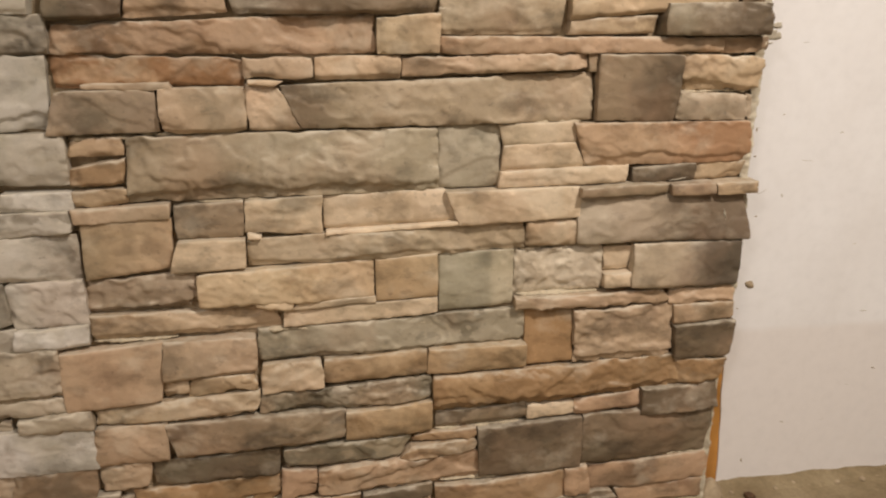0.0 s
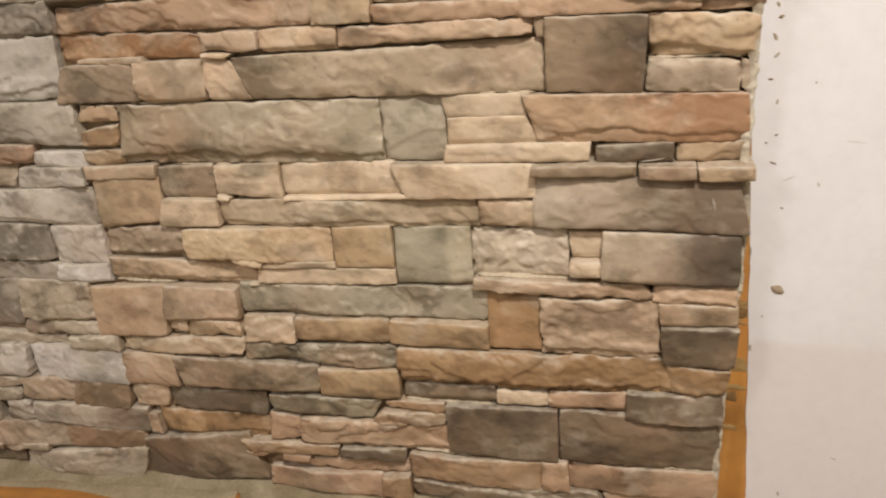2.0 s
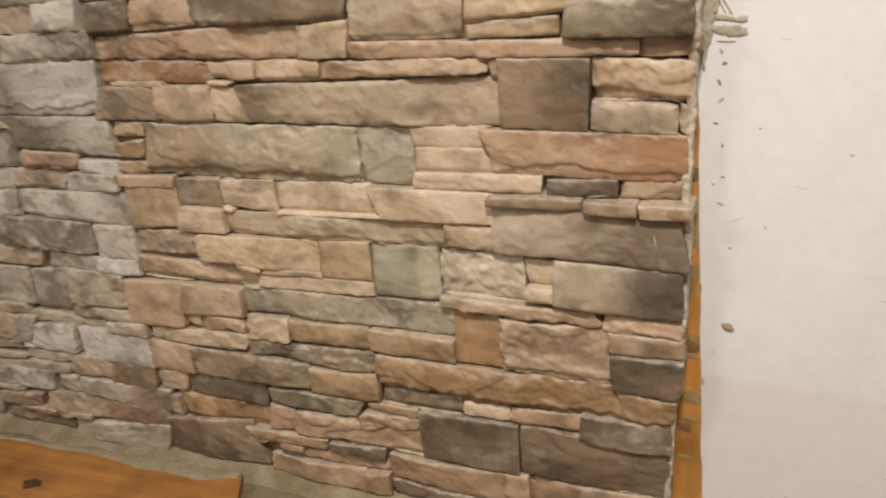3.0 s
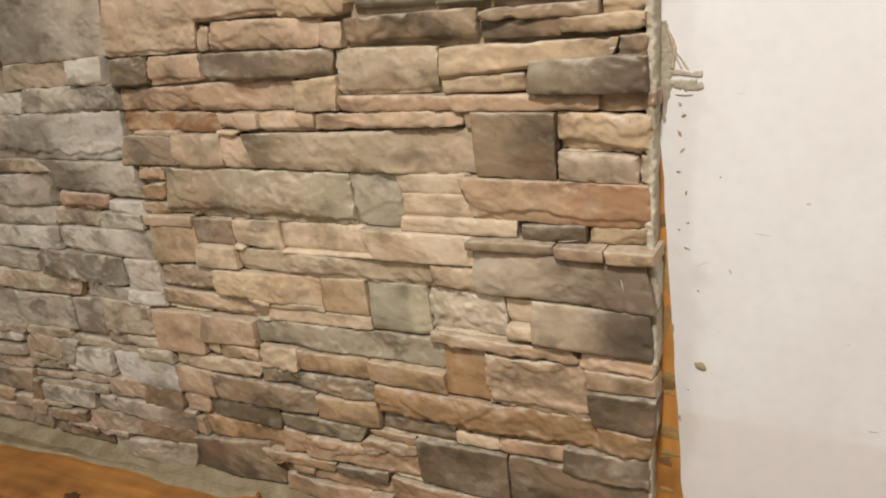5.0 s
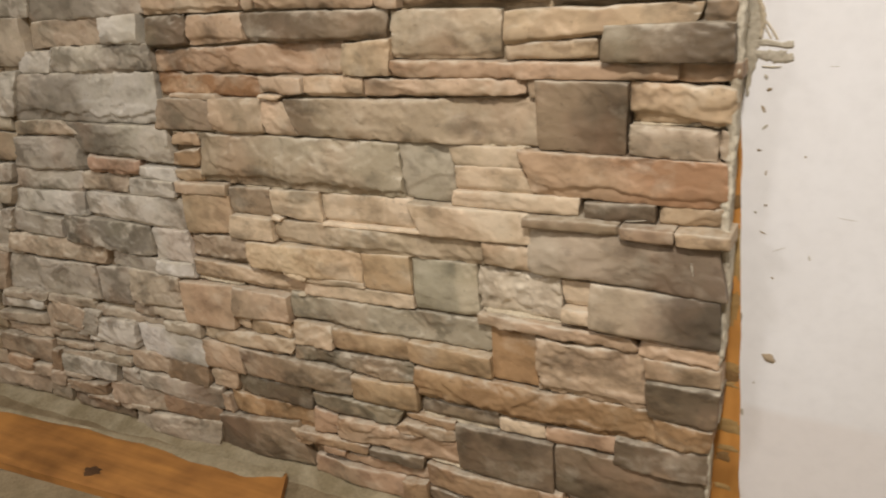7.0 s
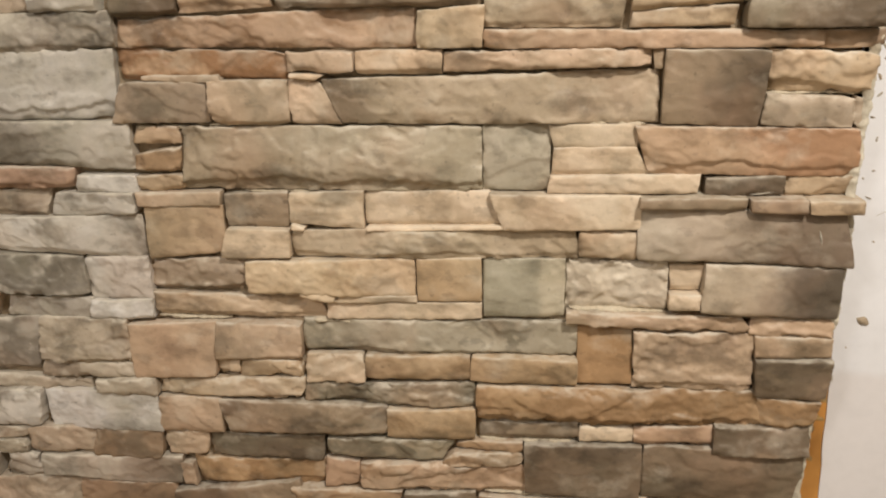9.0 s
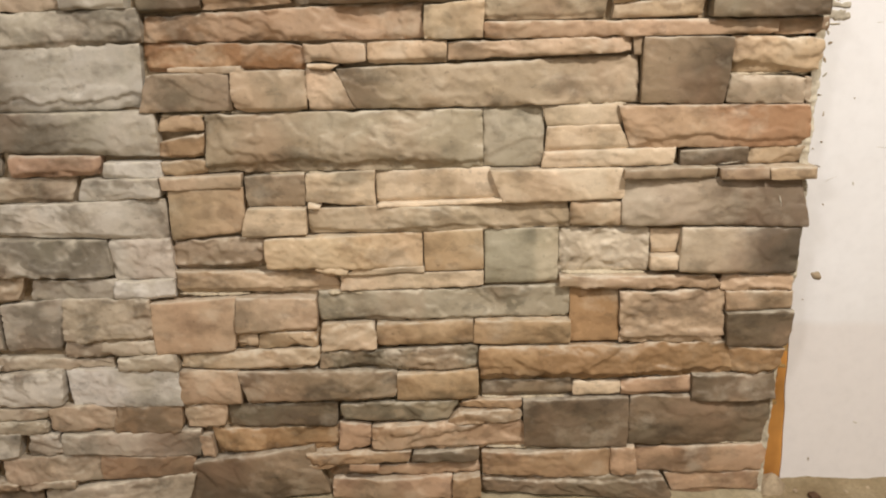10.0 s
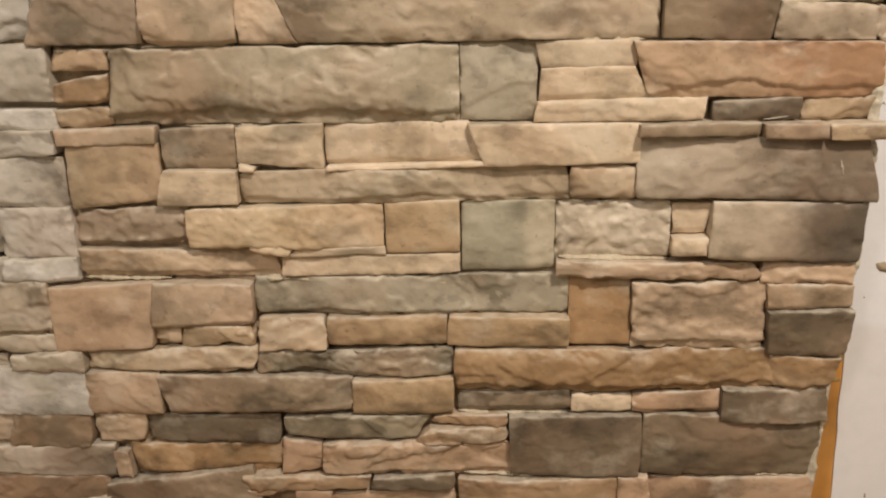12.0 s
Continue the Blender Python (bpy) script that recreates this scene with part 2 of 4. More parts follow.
tagged(mesh_object("wall_far", block(2.6, 2.7, -2.7, 1.33, -0.1, 2.4), PAINT), "plain pale grey wall", "wall", kind="structure")


def panel(z0, z1, y):
    """A sheet of plaster board with a slightly wavering sawn edge."""
    bm = bmesh.new()
    steps = max(4, int((z1 - z0) / 0.02))
    front, back = [], []
    for k in range(steps + 1):
        z = z0 + (z1 - z0) * k / steps
        x = 0.762 - 0.068 * min(z, 1.05) + 0.0025 * n3(3, 1, z * 16) + 0.001 * n3(5, 1, z * 70)
        front.append((bm.verts.new((x, y, z)), bm.verts.new((2.6, y, z))))
        back.append((bm.verts.new((x, y + 0.044, z)), bm.verts.new((2.6, y + 0.044, z))))
    for k in range(steps):
        bm.faces.new((front[k][0], front[k][1], front[k + 1][1], front[k + 1][0]))
        bm.faces.new((back[k][0], front[k][0], front[k + 1][0], back[k + 1][0]))
    for end, flip in ((0, False), (steps, True)):
        vs = (front[end][0], back[end][0], back[end][1], front[end][1])
        bm.faces.new(vs[::-1] if flip else vs)
    return bm


wall_east = tagged(mesh_object("wall_east", panel(0.0, 2.4, BOARD), PAINT_BAND),
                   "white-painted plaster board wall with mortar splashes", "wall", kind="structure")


def stud():
    """The rough pine upright that shows between stone and plaster."""
    bm = bmesh.new()
    rings = []
    for k in range(121):
        z = 0.012 + 2.385 * k / 120
        w = 0.0006 * n3(9, 2, z * 30)
        rings.append([bm.verts.new(p) for p in ((0.66, 1.1825 + w, z), (0.80, 1.1825 + w * 0.5, z), (0.80, 1.224, z), (0.66, 1.224, z))])
    for a, b in zip(rings, rings[1:]):
        for i in range(4):
            bm.faces.new((a[i], a[(i + 1) % 4], b[(i + 1) % 4], b[i]))
    bm.faces.new(rings[0][::-1]), bm.faces.new(rings[-1])
    return bm


tagged(mesh_object("wooden_upright", stud(), WOOD_EDGE), "yellow pine upright showing between stone and plaster", "timber", kind="structure")


# ---- stones ----
def marks(length, fine):
    """Steps across a stone, close together at both edges."""
    rim = [0.0, 0.0011, 0.0026, 0.005]
    if length < 0.016:
        return [length * k / 6 for k in range(7)]
    n = max(2, min(150, round((length - 0.01) / fine)))
    inner = [0.005 + (length - 0.01) * k / n for k in range(1, n)]
    return rim + inner + [length - r for r in reversed(rim)]


def ease(t):
    t = min(1.0, max(0.0, t))
    return t * t * (3 - 2 * t)


def stone_mesh(corners, depth, rough, seed, fine=0.0029, foot=None, head=None, fade=0, sawn=False, where=0.55):
    """A riven stone: corners (x, z) from top left clockwise, relative to its middle; face at y = 0, back at y = depth."""
    tl, tr, br, bl = [Vector((c[0], 0, c[1])) for c in corners]
    w, h = max((tr - tl).length, (br - bl).length), max((tl - bl).length, (tr - br).length)
    us, vs = [x / w for x in marks(w, fine)], [x / h for x in marks(h, fine)]
    nu, nv = len(us) - 1, len(vs) - 1
    rnd = random.Random(int(seed * 97) + 3)
    s = seed * 13.7
    big = h > 0.034 and w > 0.06
    # where the face breaks back: along the foot, along the head, at the two ends
    if foot is None and h > 0.03:
        foot = rnd.choice((0, rnd.uniform(4, 11)))
    foot = foot / 1000 if foot else 0
    head = head / 1000 if head else 0
    foot_deep, head_deep = rnd.uniform(0.003, 0.006) * rough, rnd.uniform(0.002, 0.005) * rough
    # chisel cuts: (direction, how far out the cut starts, slope)
    cuts = []
    if h > 0.02:
        if rnd.random() < 0.75:
            cuts.append((rnd.gauss(-1.57, 0.06), h * rnd.uniform(0.14, 0.36), rnd.uniform(0.08, 0.30) * rough))
        if rnd.random() < 0.65:
            cuts.append((rnd.gauss(1.57, 0.06), h * rnd.uniform(0.18, 0.40), rnd.uniform(0.05, 0.22) * rough))
        if big and rnd.random() < 0.5:
            cuts.append((rnd.gauss(-1.57, 0.22), h * rnd.uniform(-0.05, 0.2), rnd.uniform(0.04, 0.12) * rough))
    for side in (0.0, math.pi):
        if rnd.random() < 0.6 and not (sawn and not side):
            turn = side + rnd.gauss(0, 0.5)
            reach = abs(math.cos(turn)) * w / 2 + abs(math.sin(turn)) * h / 2
            cuts.append((turn, reach - rnd.uniform(0.008, 0.035), rnd.uniform(0.05, 0.22) * rough))
    # broad facets that meet in soft ridges
    if h > 0.028:
        for k in range(2 + (w > 0.15) + (w > 0.3)):
            turn = rnd.uniform(0, 2 * math.pi)
            reach = abs(math.cos(turn)) * w / 2 + abs(math.sin(turn)) * h / 2
            cuts.append((turn, reach * rnd.uniform(0.1, 0.6), rnd.uniform(0.05, 0.19) * min(1.1, rough)))
    cuts = [(math.cos(a), math.sin(a), d, k) for a, d, k in cuts]
    tip, sway = rnd.uniform(-0.06, 0.06), rnd.uniform(-0.03, 0.03)
    slant = rnd.uniform(-0.16, 0.16)
    under, over, soft_foot = rnd.uniform(0.0, 0.0022), rnd.uniform(0.0, 0.0008), min(0.3 * h, rnd.uniform(0.005, 0.012))
    verts, faces, blend, pale_edge = [], [], [], []
    wave = 0.0004 + 0.0005 * rough
    broken = [(rnd.uniform(0.006, 0.024), rnd.uniform(0.0, 0.32) ** 1.5 * min(1.2, rough)) for k in range(4)]
    for v in vs:
        for u in us:
            p = tl.lerp(tr, u).lerp(bl.lerp(br, u), v)
            du, dv = min(u, 1 - u) * w, min(v, 1 - v) * h
            e = min(du, dv)
            rim = 1 - min(1.0, e / 0.018)
            x, z = p.x, p.z
            dx = wave * (n3(z * 38 + s, 3, s) + 0.35 * n3(z * 110, s, 8)) * rim
            dz = (0.0010 * n3(x * 8 + s, 2, s) + wave * 1.2 * (n3(x * 24, s, 1 + s) + 0.45 * n3(x * 75, s, 5) + 0.15 * n3(x * 200, s, 3))) * rim
            # notches broken out of the edge
            nx, nz = max(0.0, n3(z * 33 + s, 6, s) - 0.20) * 0.0055 * rough * rim, max(0.0, n3(x * 27 + s, s, 6) - 0.20) * 0.0055 * rough * rim
            dx += nx if u < 0.5 else -nx
            dz += -nz if v < 0.5 else nz
            # corners knocked off
            wide, much = broken[(u >= 0.5) + 2 * (v >= 0.5)]
            if du + dv < wide:
                pull = (wide - du - dv) * much
                dx += pull if u < 0.5 else -pull
                dz += -pull if v < 0.5 else pull
            # broad swell, chisel cuts, fractured relief with sharp creases
            y = -0.0016 * n3(x * 8 + s, z * 15, s) + tip * z + sway * x * min(1.0, 0.1 / w)
            wx = x + 0.007 * n3(x * 22, z * 22, s + 3) + 0.004 * n3(x * 70, z * 70, s + 5)
            wz = z + 0.007 * n3(x * 20, z * 26, s + 7) + 0.004 * n3(x * 64, z * 80, s + 1)
            y += min(0.010, 1.2 * max([0.0] + [k * (a * wx + b * wz - d) for a, b, d, k in cuts]))
            lean = x * slant
            r1 = abs(n3(wx * 11 + s, (wz + lean) * 21, s + 2))
            r2 = abs(n3(wx * 27, (wz + lean) * 48 + s, s + 6))
            r3 = abs(n3(wx * 70 + s, wz * 105, s + 8))
            torn = ease(0.5 + 1.6 * n3(x * 9 + s, z * 13, s + 12))
            y += min(rough, 1.15) * (0.0036 * (r1 - 0.2) + 0.0030 * (r2 - 0.2) * (0.3 + 1.6 * r1) * (0.35 + torn) + 0.0022 * (r3 - 0.2) * torn)
            if rough > 1.2:
                y += (rough - 1.2) * (0.006 * abs(n3(wx * 70 + s, wz * 84, s + 14)) + 0.004 * abs(n3(wx * 150, wz * 170 + s, s + 15)))
            # flakes split off in flat steps
            flake = 2.6 * n3(wx * 8 + s, (wz + lean) * 15, s + 11) + 0.35 * n3(x * 60, z * 60, s)
            y += 0.0021 * rough * (math.floor(flake) + ease((flake - math.floor(flake)) * 5 - 2))
            if foot:
                line = foot * (0.8 + 1.0 * n3(x * 8 + s, 1, 7) + 0.3 * n3(x * 36, s, 9) + 0.12 * n3(x * 110, s, 9))
                y += foot_deep * ease((line - (1 - v) * h) / 0.0035 + 0.5) + 0.10 * max(0.0, line - (1 - v) * h)
            if head:
                line = head * (1 + 0.5 * n3(x * 15 + s, 4, 7) + 0.4 * n3(x * 55, s, 6))
                y += head_deep * ease((line - v * h) / 0.003 + 0.5)
            y += 0.0007 * max(0.0, 1 - e / 0.0016) ** 2
            # chips broken off the arris
            chip = ease(0.15 + 1.5 * n3(x * 40 + s, z * 40, s + 21) + 0.7 * n3(x * 120, z * 120, s + 22))
            y += 0.0048 * rough * chip * max(0.0, 1 - e / (0.0045 + 0.003 * chip))
            # the lower arris is rounded off further than the upper
            y += under * max(0.0, 1 - (1 - v) * h / soft_foot) ** 2 + over * max(0.0, 1 - v * h / 0.005) ** 2
            verts.append((x + dx, min(y, depth - 0.021), z + dz))
            cloudy = 0.75 * n3(x * 11 + s, z * 17, s + 4) + 0.45 * n3(x * 34, z * 46, s + 9) + 0.2 * n3(x * 110, z * 120, s)
            if fade:
                blend.append(ease(0.5 + 0.55 * cloudy + fade * (u - where) * 2.2))
            else:
                blend.append(ease((0.1 + cloudy + 0.30 * (math.floor(flake) % 2)) * 2.2 - 0.6))
            # strongest at the upper edge, patchy along it
            pale_edge.append(max(0.0, 1 - v * h / 0.006) * ease(0.3 + 1.3 * n3(x * 30 + s, z * 30, s + 2)))
    row = nu + 1
    for j in range(nv):
        for i in range(nu):
            a = j * row + i
            faces.append((a, a + row, a + row + 1, a + 1))
    ring = [i for i in range(row)] + [j * row + nu for j in range(1, nv + 1)]
    ring += [nv * row + i for i in range(nu - 1, -1, -1)] + [j * row for j in range(nv - 1, 0, -1)]
    base, count = len(verts), len(ring)
    for k in ring:
        x, y, z = verts[k]
        verts += [(x, y, z), (x * 0.99, depth, z * 0.98)]
        blend += [blend[k], blend[k]]
        pale_edge += [0.0, 0.0]
    for k in range(count):
        a, b = base + 2 * k, base + 2 * ((k + 1) % count)
        faces.append((a, b, b + 1, a + 1))
    return verts, faces, blend, pale_edge


COUNT = [0]


def lay(tone, x, z, w, h, left=0, right=0, top=0, bottom=0, proud=None, grow=None, rough=None, foot=None, head=None, fade=0, sawn=False, where=0.55):
    """One stone, in millimetres: middle, width, height; then how far its left and right ends lean and its top and bottom edges slope."""
    COUNT[0] += 1
    rnd = random.Random(COUNT[0])
    g = [grow or (rnd.uniform(-0.7, 2.4) if k % 2 else rnd.uniform(-0.3, 2.0)) for k in range(8)]
    if proud is None:
        proud = rnd.uniform(-8, 9)
    corners = [((-w / 2 + left / 2 - g[0]) / 1000, (h / 2 - top / 2 + g[1]) / 1000), ((w / 2 + right / 2 + g[2]) / 1000, (h / 2 + top / 2 + g[3]) / 1000),
               ((w / 2 - right / 2 + g[4]) / 1000, (-h / 2 + bottom / 2 - g[5]) / 1000), ((-w / 2 - left / 2 - g[6]) / 1000, (-h / 2 - bottom / 2 - g[7]) / 1000)]
    rough = rough or rnd.uniform(0.65, 1.35) * (0.5 if tone in ("ochre", "sandlight", "ochresand") else 1.0)
    face = FACE - 0.001 - 0.0009 * max(proud, -8)
    verts, faces, blend, pale_edge = stone_mesh(corners, BED + 0.018 - face, rough, COUNT[0], foot=foot, head=head, fade=fade, sawn=sawn, where=where)
    me = bpy.data.meshes.new("stone")
    me.from_pydata(verts, [], faces)
    me.polygons.foreach_set("use_smooth", [True] * len(me.polygons))
    me.attributes.new("blend", "FLOAT", "POINT").data.foreach_set("value", blend)
    me.attributes.new("pale_edge", "FLOAT", "POINT").data.foreach_set("value", pale_edge)
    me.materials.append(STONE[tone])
    ob = new("stone", me)
    ob.location = (x / 1000, face, z / 1000)
    ob.parent = wall_north
    return ob


# course eight
lay("rust", -188, 794, 248, 41, -5, 1, 0, 2, rough=1.5)
lay("beige", -16, 800, 94, 28, -1, 0, 2, 1)
lay("sand", 92, 801, 120, 31, -1, 1, 3, -1)
lay("taupe", -248, 743, 136, 58, 12, -3, 3, 2)
lay("beige", -120, 744, 114, 59, 0, -1, 0, 2)
lay("beige", -31, 746, 60, 60, 0, -30, 0, 1, proud=1)
# left end: brown fracture, its tone darkened for the shade in the dent
lay("greytandark", 220, 754, 445, 66, -28, -4, 19, 8, rough=1.0, foot=0, proud=1, fade=-4, where=0.10)
lay("pinktan", 292, 806, 276, 24, 0, -3, 7, 11)
lay("greybrown", 511, 773, 128, 98, -3, 4, -1, 0, proud=8, rough=0.5, fade=1, foot=0)
lay("tan", 644, 796, 131, 52, -4, 4, -3, 1, proud=4, rough=1.4, foot=14, sawn=True)
lay("mauve", 633, 745, 114, 40, 4, 0, -4, 1, proud=8)
lay("brown", 699, 744, 14, 38, -1, 0, -1, -3, proud=-4, sawn=True)
# course seven
lay("tan", -266, 693, 74, 25, 1, 2, 5, 2, proud=-6)
lay("clay", -267, 655, 73, 31, -1, 1, 15, 2, proud=-3, rough=1.3)
lay("tan", -266, 624, 72, 26, -1, 0, 3, 2, proud=-4)
lay("olive", -10, 666, 436, 92, 3, -2, 9, 7, proud=6, foot=20, rough=1.3, fade=-1)
lay("greygreen", 256, 672, 91, 94, -2, -2, 3, 2, rough=0.7, foot=0)
lay("sandlight", 362, 706, 118, 32, -9, 2, 5, 2, rough=0.3)
lay("sandlight", 368, 671, 122, 38, 2, -23, 4, 5, rough=0.3)
lay("sandlight", 404, 640, 202, 24, 2, 1, 7, 4, rough=0.6)
lay("pinkrust", 566, 690, 281, 63, -23, -5, 3, 5, proud=6, foot=16, fade=1, rough=0.8, sawn=True)
lay("dark", 566, 641, 104, 26, 2, -3, 5, 4)
lay("tan", 665, 644, 88, 28, -1, -2, 3, 3, sawn=True)
# course six
lay("beige", -240, 600, 130, 18, -2, 3, 6, 5, proud=4)
lay("tan", -238, 550, 120, 78, 2, 3, 6, 14, proud=-2, rough=0.5)
lay("greybrown", -122, 586, 95, 52, 0, 0, 5, 3, proud=-4, rough=0.6)
lay("sandlight", -125, 536, 100, 45, 13, 0, 2, 6)
lay("sandlight", -18, 591, 112, 54, 0, 1, 6, -4, proud=-1, rough=0.6)
lay("sandlight", 135, 597, 190, 50, 0, -20, 5, 6)
lay("sandlight", 331, 598, 200, 50, -22, -1, 2, 7)
lay("sandlight", 142, 567, 203, 7, 0, 0, 7, 7, proud=2)
lay("greytan", 137, 542, 420, 43, -2, -3, 16, 14, proud=3, rough=1.0, foot=10)
lay("sand", 390, 550, 82, 44, -3, 1, 3, 2)
lay("greybrown", 497, 619, 140, 14, 0, 2, 4, 3, rough=0.6, proud=23)
lay("greybrown", 609, 620, 72, 15, -3, -2, 2, 2, rough=0.5, proud=24)
lay("tan", 682, 620, 69, 16, -4, -2, 0, 2, rough=0.5, proud=25)
lay("mauvegrey", 569, 572, 280, 77, -2, -19, 4, 2, rough=0.7, foot=0, fade=1, sawn=True, proud=13)
# course five
lay("taupe", -226, 479, 157, 52, 4, 2, 10, 9, proud=-2, rough=1.5)
lay("sandyellow", -17, 484, 258, 57, -2, 1, 12, 4, proud=6, rough=0.9, foot=0)
lay("sandyellow", -37, 455, 56, 14, 4, 13, 4, -1)
lay("sandlight", 52, 452, 124, 10, 23, 0, 3, 7, proud=-1, rough=0.4)
lay("ochresand", 163, 487, 94, 70, -2, -1, 6, 5, proud=-1, rough=0.4)
lay("sand", -166, 429, 271, 36, -5, -5, 0, 4)
lay("sandlight", 93, 433, 236, 29, 2, -2, 9, 11)
lay("sage", 273, 476, 120, 94, -2, -2, 4, 6, proud=-8, rough=0.4, foot=0, fade=4, where=0.70)
lay("palestone", 406, 486, 142, 79, -1, -4, 0, 6, rough=1.7, foot=4)
lay("sandlight", 502, 504, 45, 40, -4, 4, 1, 2)
lay("sandlight", 502, 469, 44, 26, -1, 0, 1, 2)
lay("smoky", 618, 492, 188, 76, 1, -2, 2, -5, rough=0.6, foot=0, sawn=True, proud=13, fade=1)
lay("pinktan", 465, 436, 258, 22, -1, -22, 3, 1, proud=6)
lay("pinktan", 655, 436, 114, 27, -1, 0, 2, 2, proud=4, sawn=True)
# course four
lay("pinktan", -277, 351, 140, 96, -5, 8, 10, 12, proud=4, rough=0.3, foot=0, head=0)
lay("beige", -135, 373, 135, 59, 3, 3, 1, 7)
lay("tan", -189, 324, 35, 30, 1, 1, 2, 0)
lay("tan", -120, 328, 102, 30, 1, 0, 4, 7)
lay("mossgrey", 145, 391, 418, 54, 0, -2, 13, 11, proud=-2, rough=1.2, foot=7)
lay("sand", -15, 334, 94, 46, -3, 2, 5, 7, proud=4)
lay("ochresand", 114, 342, 162, 40, 4, -1, 4, 5, proud=3)
lay("ochresand", 276, 346, 159, 42, 1, -1, 5, 6)
lay("ochre", 396, 376, 79, 94, -4, -4, 4, 1, proud=-9, rough=0.25, foot=0)
lay("beige", 524, 373, 172, 93, -4, -10, 5, 1, proud=5, rough=1.6, foot=16)
lay("pinktan", 662, 404, 106, 36, -4, -3, 1, 5, proud=5, sawn=True)
lay("dark", 665, 355, 103, 62, -6, 0, 6, 3, proud=9, rough=0.6, sawn=True)
# course three
lay("tan", -188, 290, 244, 30, 1, 2, 15, 7, proud=3)
lay("pinktan", -260, 237, 105, 66, 4, 2, 2, 3)
lay("greybrown", -69, 242, 268, 56, -18, 2, 3, 14)
lay("darkgreen", 68, 290, 270, 42, 2, -1, 17, 5, proud=4, rough=1.8, foot=14)
lay("ochresand", 135, 244, 138, 51, 1, -2, 8, 6)
lay("brownochre", 417, 291, 420, 64, -2, -12, 10, 17, proud=8, rough=1.6, foot=18)
lay("brownochre", 668, 296, 82, 50, -11, 4, 1, 5, proud=6, sawn=True)
lay("greybrown", 288, 237, 155, 30, -2, -4, 7, 8, proud=-4)
lay("sandlight", 406, 241, 80, 26, -3, -1, 2, 3, proud=-4)
lay("claypink", 508, 244, 119, 31, -2, 0, 7, 5, proud=-3)
lay("dark", 638, 248, 140, 46, 1, -2, 7, 5, proud=8, rough=0.9, foot=0, sawn=True)
# course two
lay("beige", -276, 175, 75, 49, -2, 8, 5, 5, proud=-4)
lay("dark", -138, 182, 194, 44, 1, 3, 13, 0)
lay("brownochre", -153, 131, 222, 48, -10, 2, 11, 10)
lay("darkgreen", 63, 192, 194, 39, -2, 22, 6, 4)
lay("clay", 227, 208, 106, 18, 0, 0, 8, 3, proud=-3)
lay("clay", 220, 186, 121, 20, 22, -2, 6, 7)
lay("claypink", -12, 141, 56, 56, 5, 2, 0, 3)
lay("tanrust", 152, 144, 266, 55, -1, -3, 10, 8, proud=4, rough=1.5, foot=12)
lay("brownstone", 374, 174, 180, 93, -4, -2, 9, 5, rough=0.5, foot=0, head=0)
lay("brownstone", 586, 180, 241, 96, -2, -4, 7, 5, rough=0.8, foot=0, sawn=True)
# lowest course
lay("greybrown", -196, 54, 244, 97, 26, -25, 34, 28, rough=0.8, fade=-1, foot=0)
lay("clay", -5, 101, 178, 24, -10, 4, 6, 9)
lay("dark", 147, 106, 118, 22, 3, 2, 6, 2)
lay("claypink", 72, 73, 272, 24, -9, 0, 15, 12)
lay("claypink", 50, 35, 216, 45, 0, 1, 15, 5, proud=5)
lay("clay", 185, 41, 50, 44, 1, -2, 3, 4)
lay("clay", 325, 94, 224, 50, -4, -1, 16, 5)
lay("claypink", 459, 102, 42, 53, -2, -5, 3, 3)
lay("claypink", 594, 101, 227, 52, -4, 2, 12, 5, sawn=True)
lay("brownstone", 378, 48, 327, 43, -3, -27, 14, -6, rough=1.1, head=14, foot=0)
lay("claypink", 624, 52, 156, 44, -20, 1, 5, 6, sawn=True)
# chips and flakes between the courses
lay("beige", -217, 776, 113, 8, -3, -5, 5, 0, proud=3, rough=0.6)
lay("sand", -38, 780, 40, 6, -1, 12, -3, 0, rough=0.5)
lay("sandlight", -61, 561, 20, 8, -1, 2, -3, 0, proud=5, rough=0.4)
lay("claypink", 2, 81, 54, 12, 0, 5, 0, 2, proud=4, rough=0.4)
lay("clay", -72, 81, 38, 8, -10, 25, 3, 0, proud=2, rough=0.4)
lay("beige", -279, 117, 22, 44, -6, -4, -2, 3, proud=-3, rough=0.7)
lay("tan", 438, 809, 12, 26, -6, -1, 1, 0, proud=-2, rough=0.5)
# course nine
lay("dark", -261, 887, 95, 54, 11, 5, 5, 6)
lay("pinktan", -146, 892, 126, 48, 13, -4, 4, 12, proud=-3)
lay("dark", 63, 895, 281, 44, -11, 7, 2, 6, fade=1, proud=3)
lay("tanrust", -96, 841, 427, 44, 0, 0, 19, 2)
lay("tan", 163, 847, 88, 50, 1, 2, 8, 1)
lay("greytan", 299, 882, 182, 70, 3, 4, 0, 3, rough=0.8)
lay("tan", 529, 900, 260, 38, 0, 11, 9, 22)
lay("tan", 465, 862, 130, 24, 2, 2, 8, 4)
lay("dark", 623, 874, 164, 46, 4, 0, 2, 3, proud=23, rough=0.8, foot=0, fade=-1, sawn=True)
lay("brown", 684, 909, 36, 29, -2, 1, 3, 1, sawn=True)
lay("tanrust", 423, 835, 430, 22, 1, -2, 5, 4, proud=4)
lay("tanrust", 676, 838, 75, 23, -2, -2, 1, 1, sawn=True)
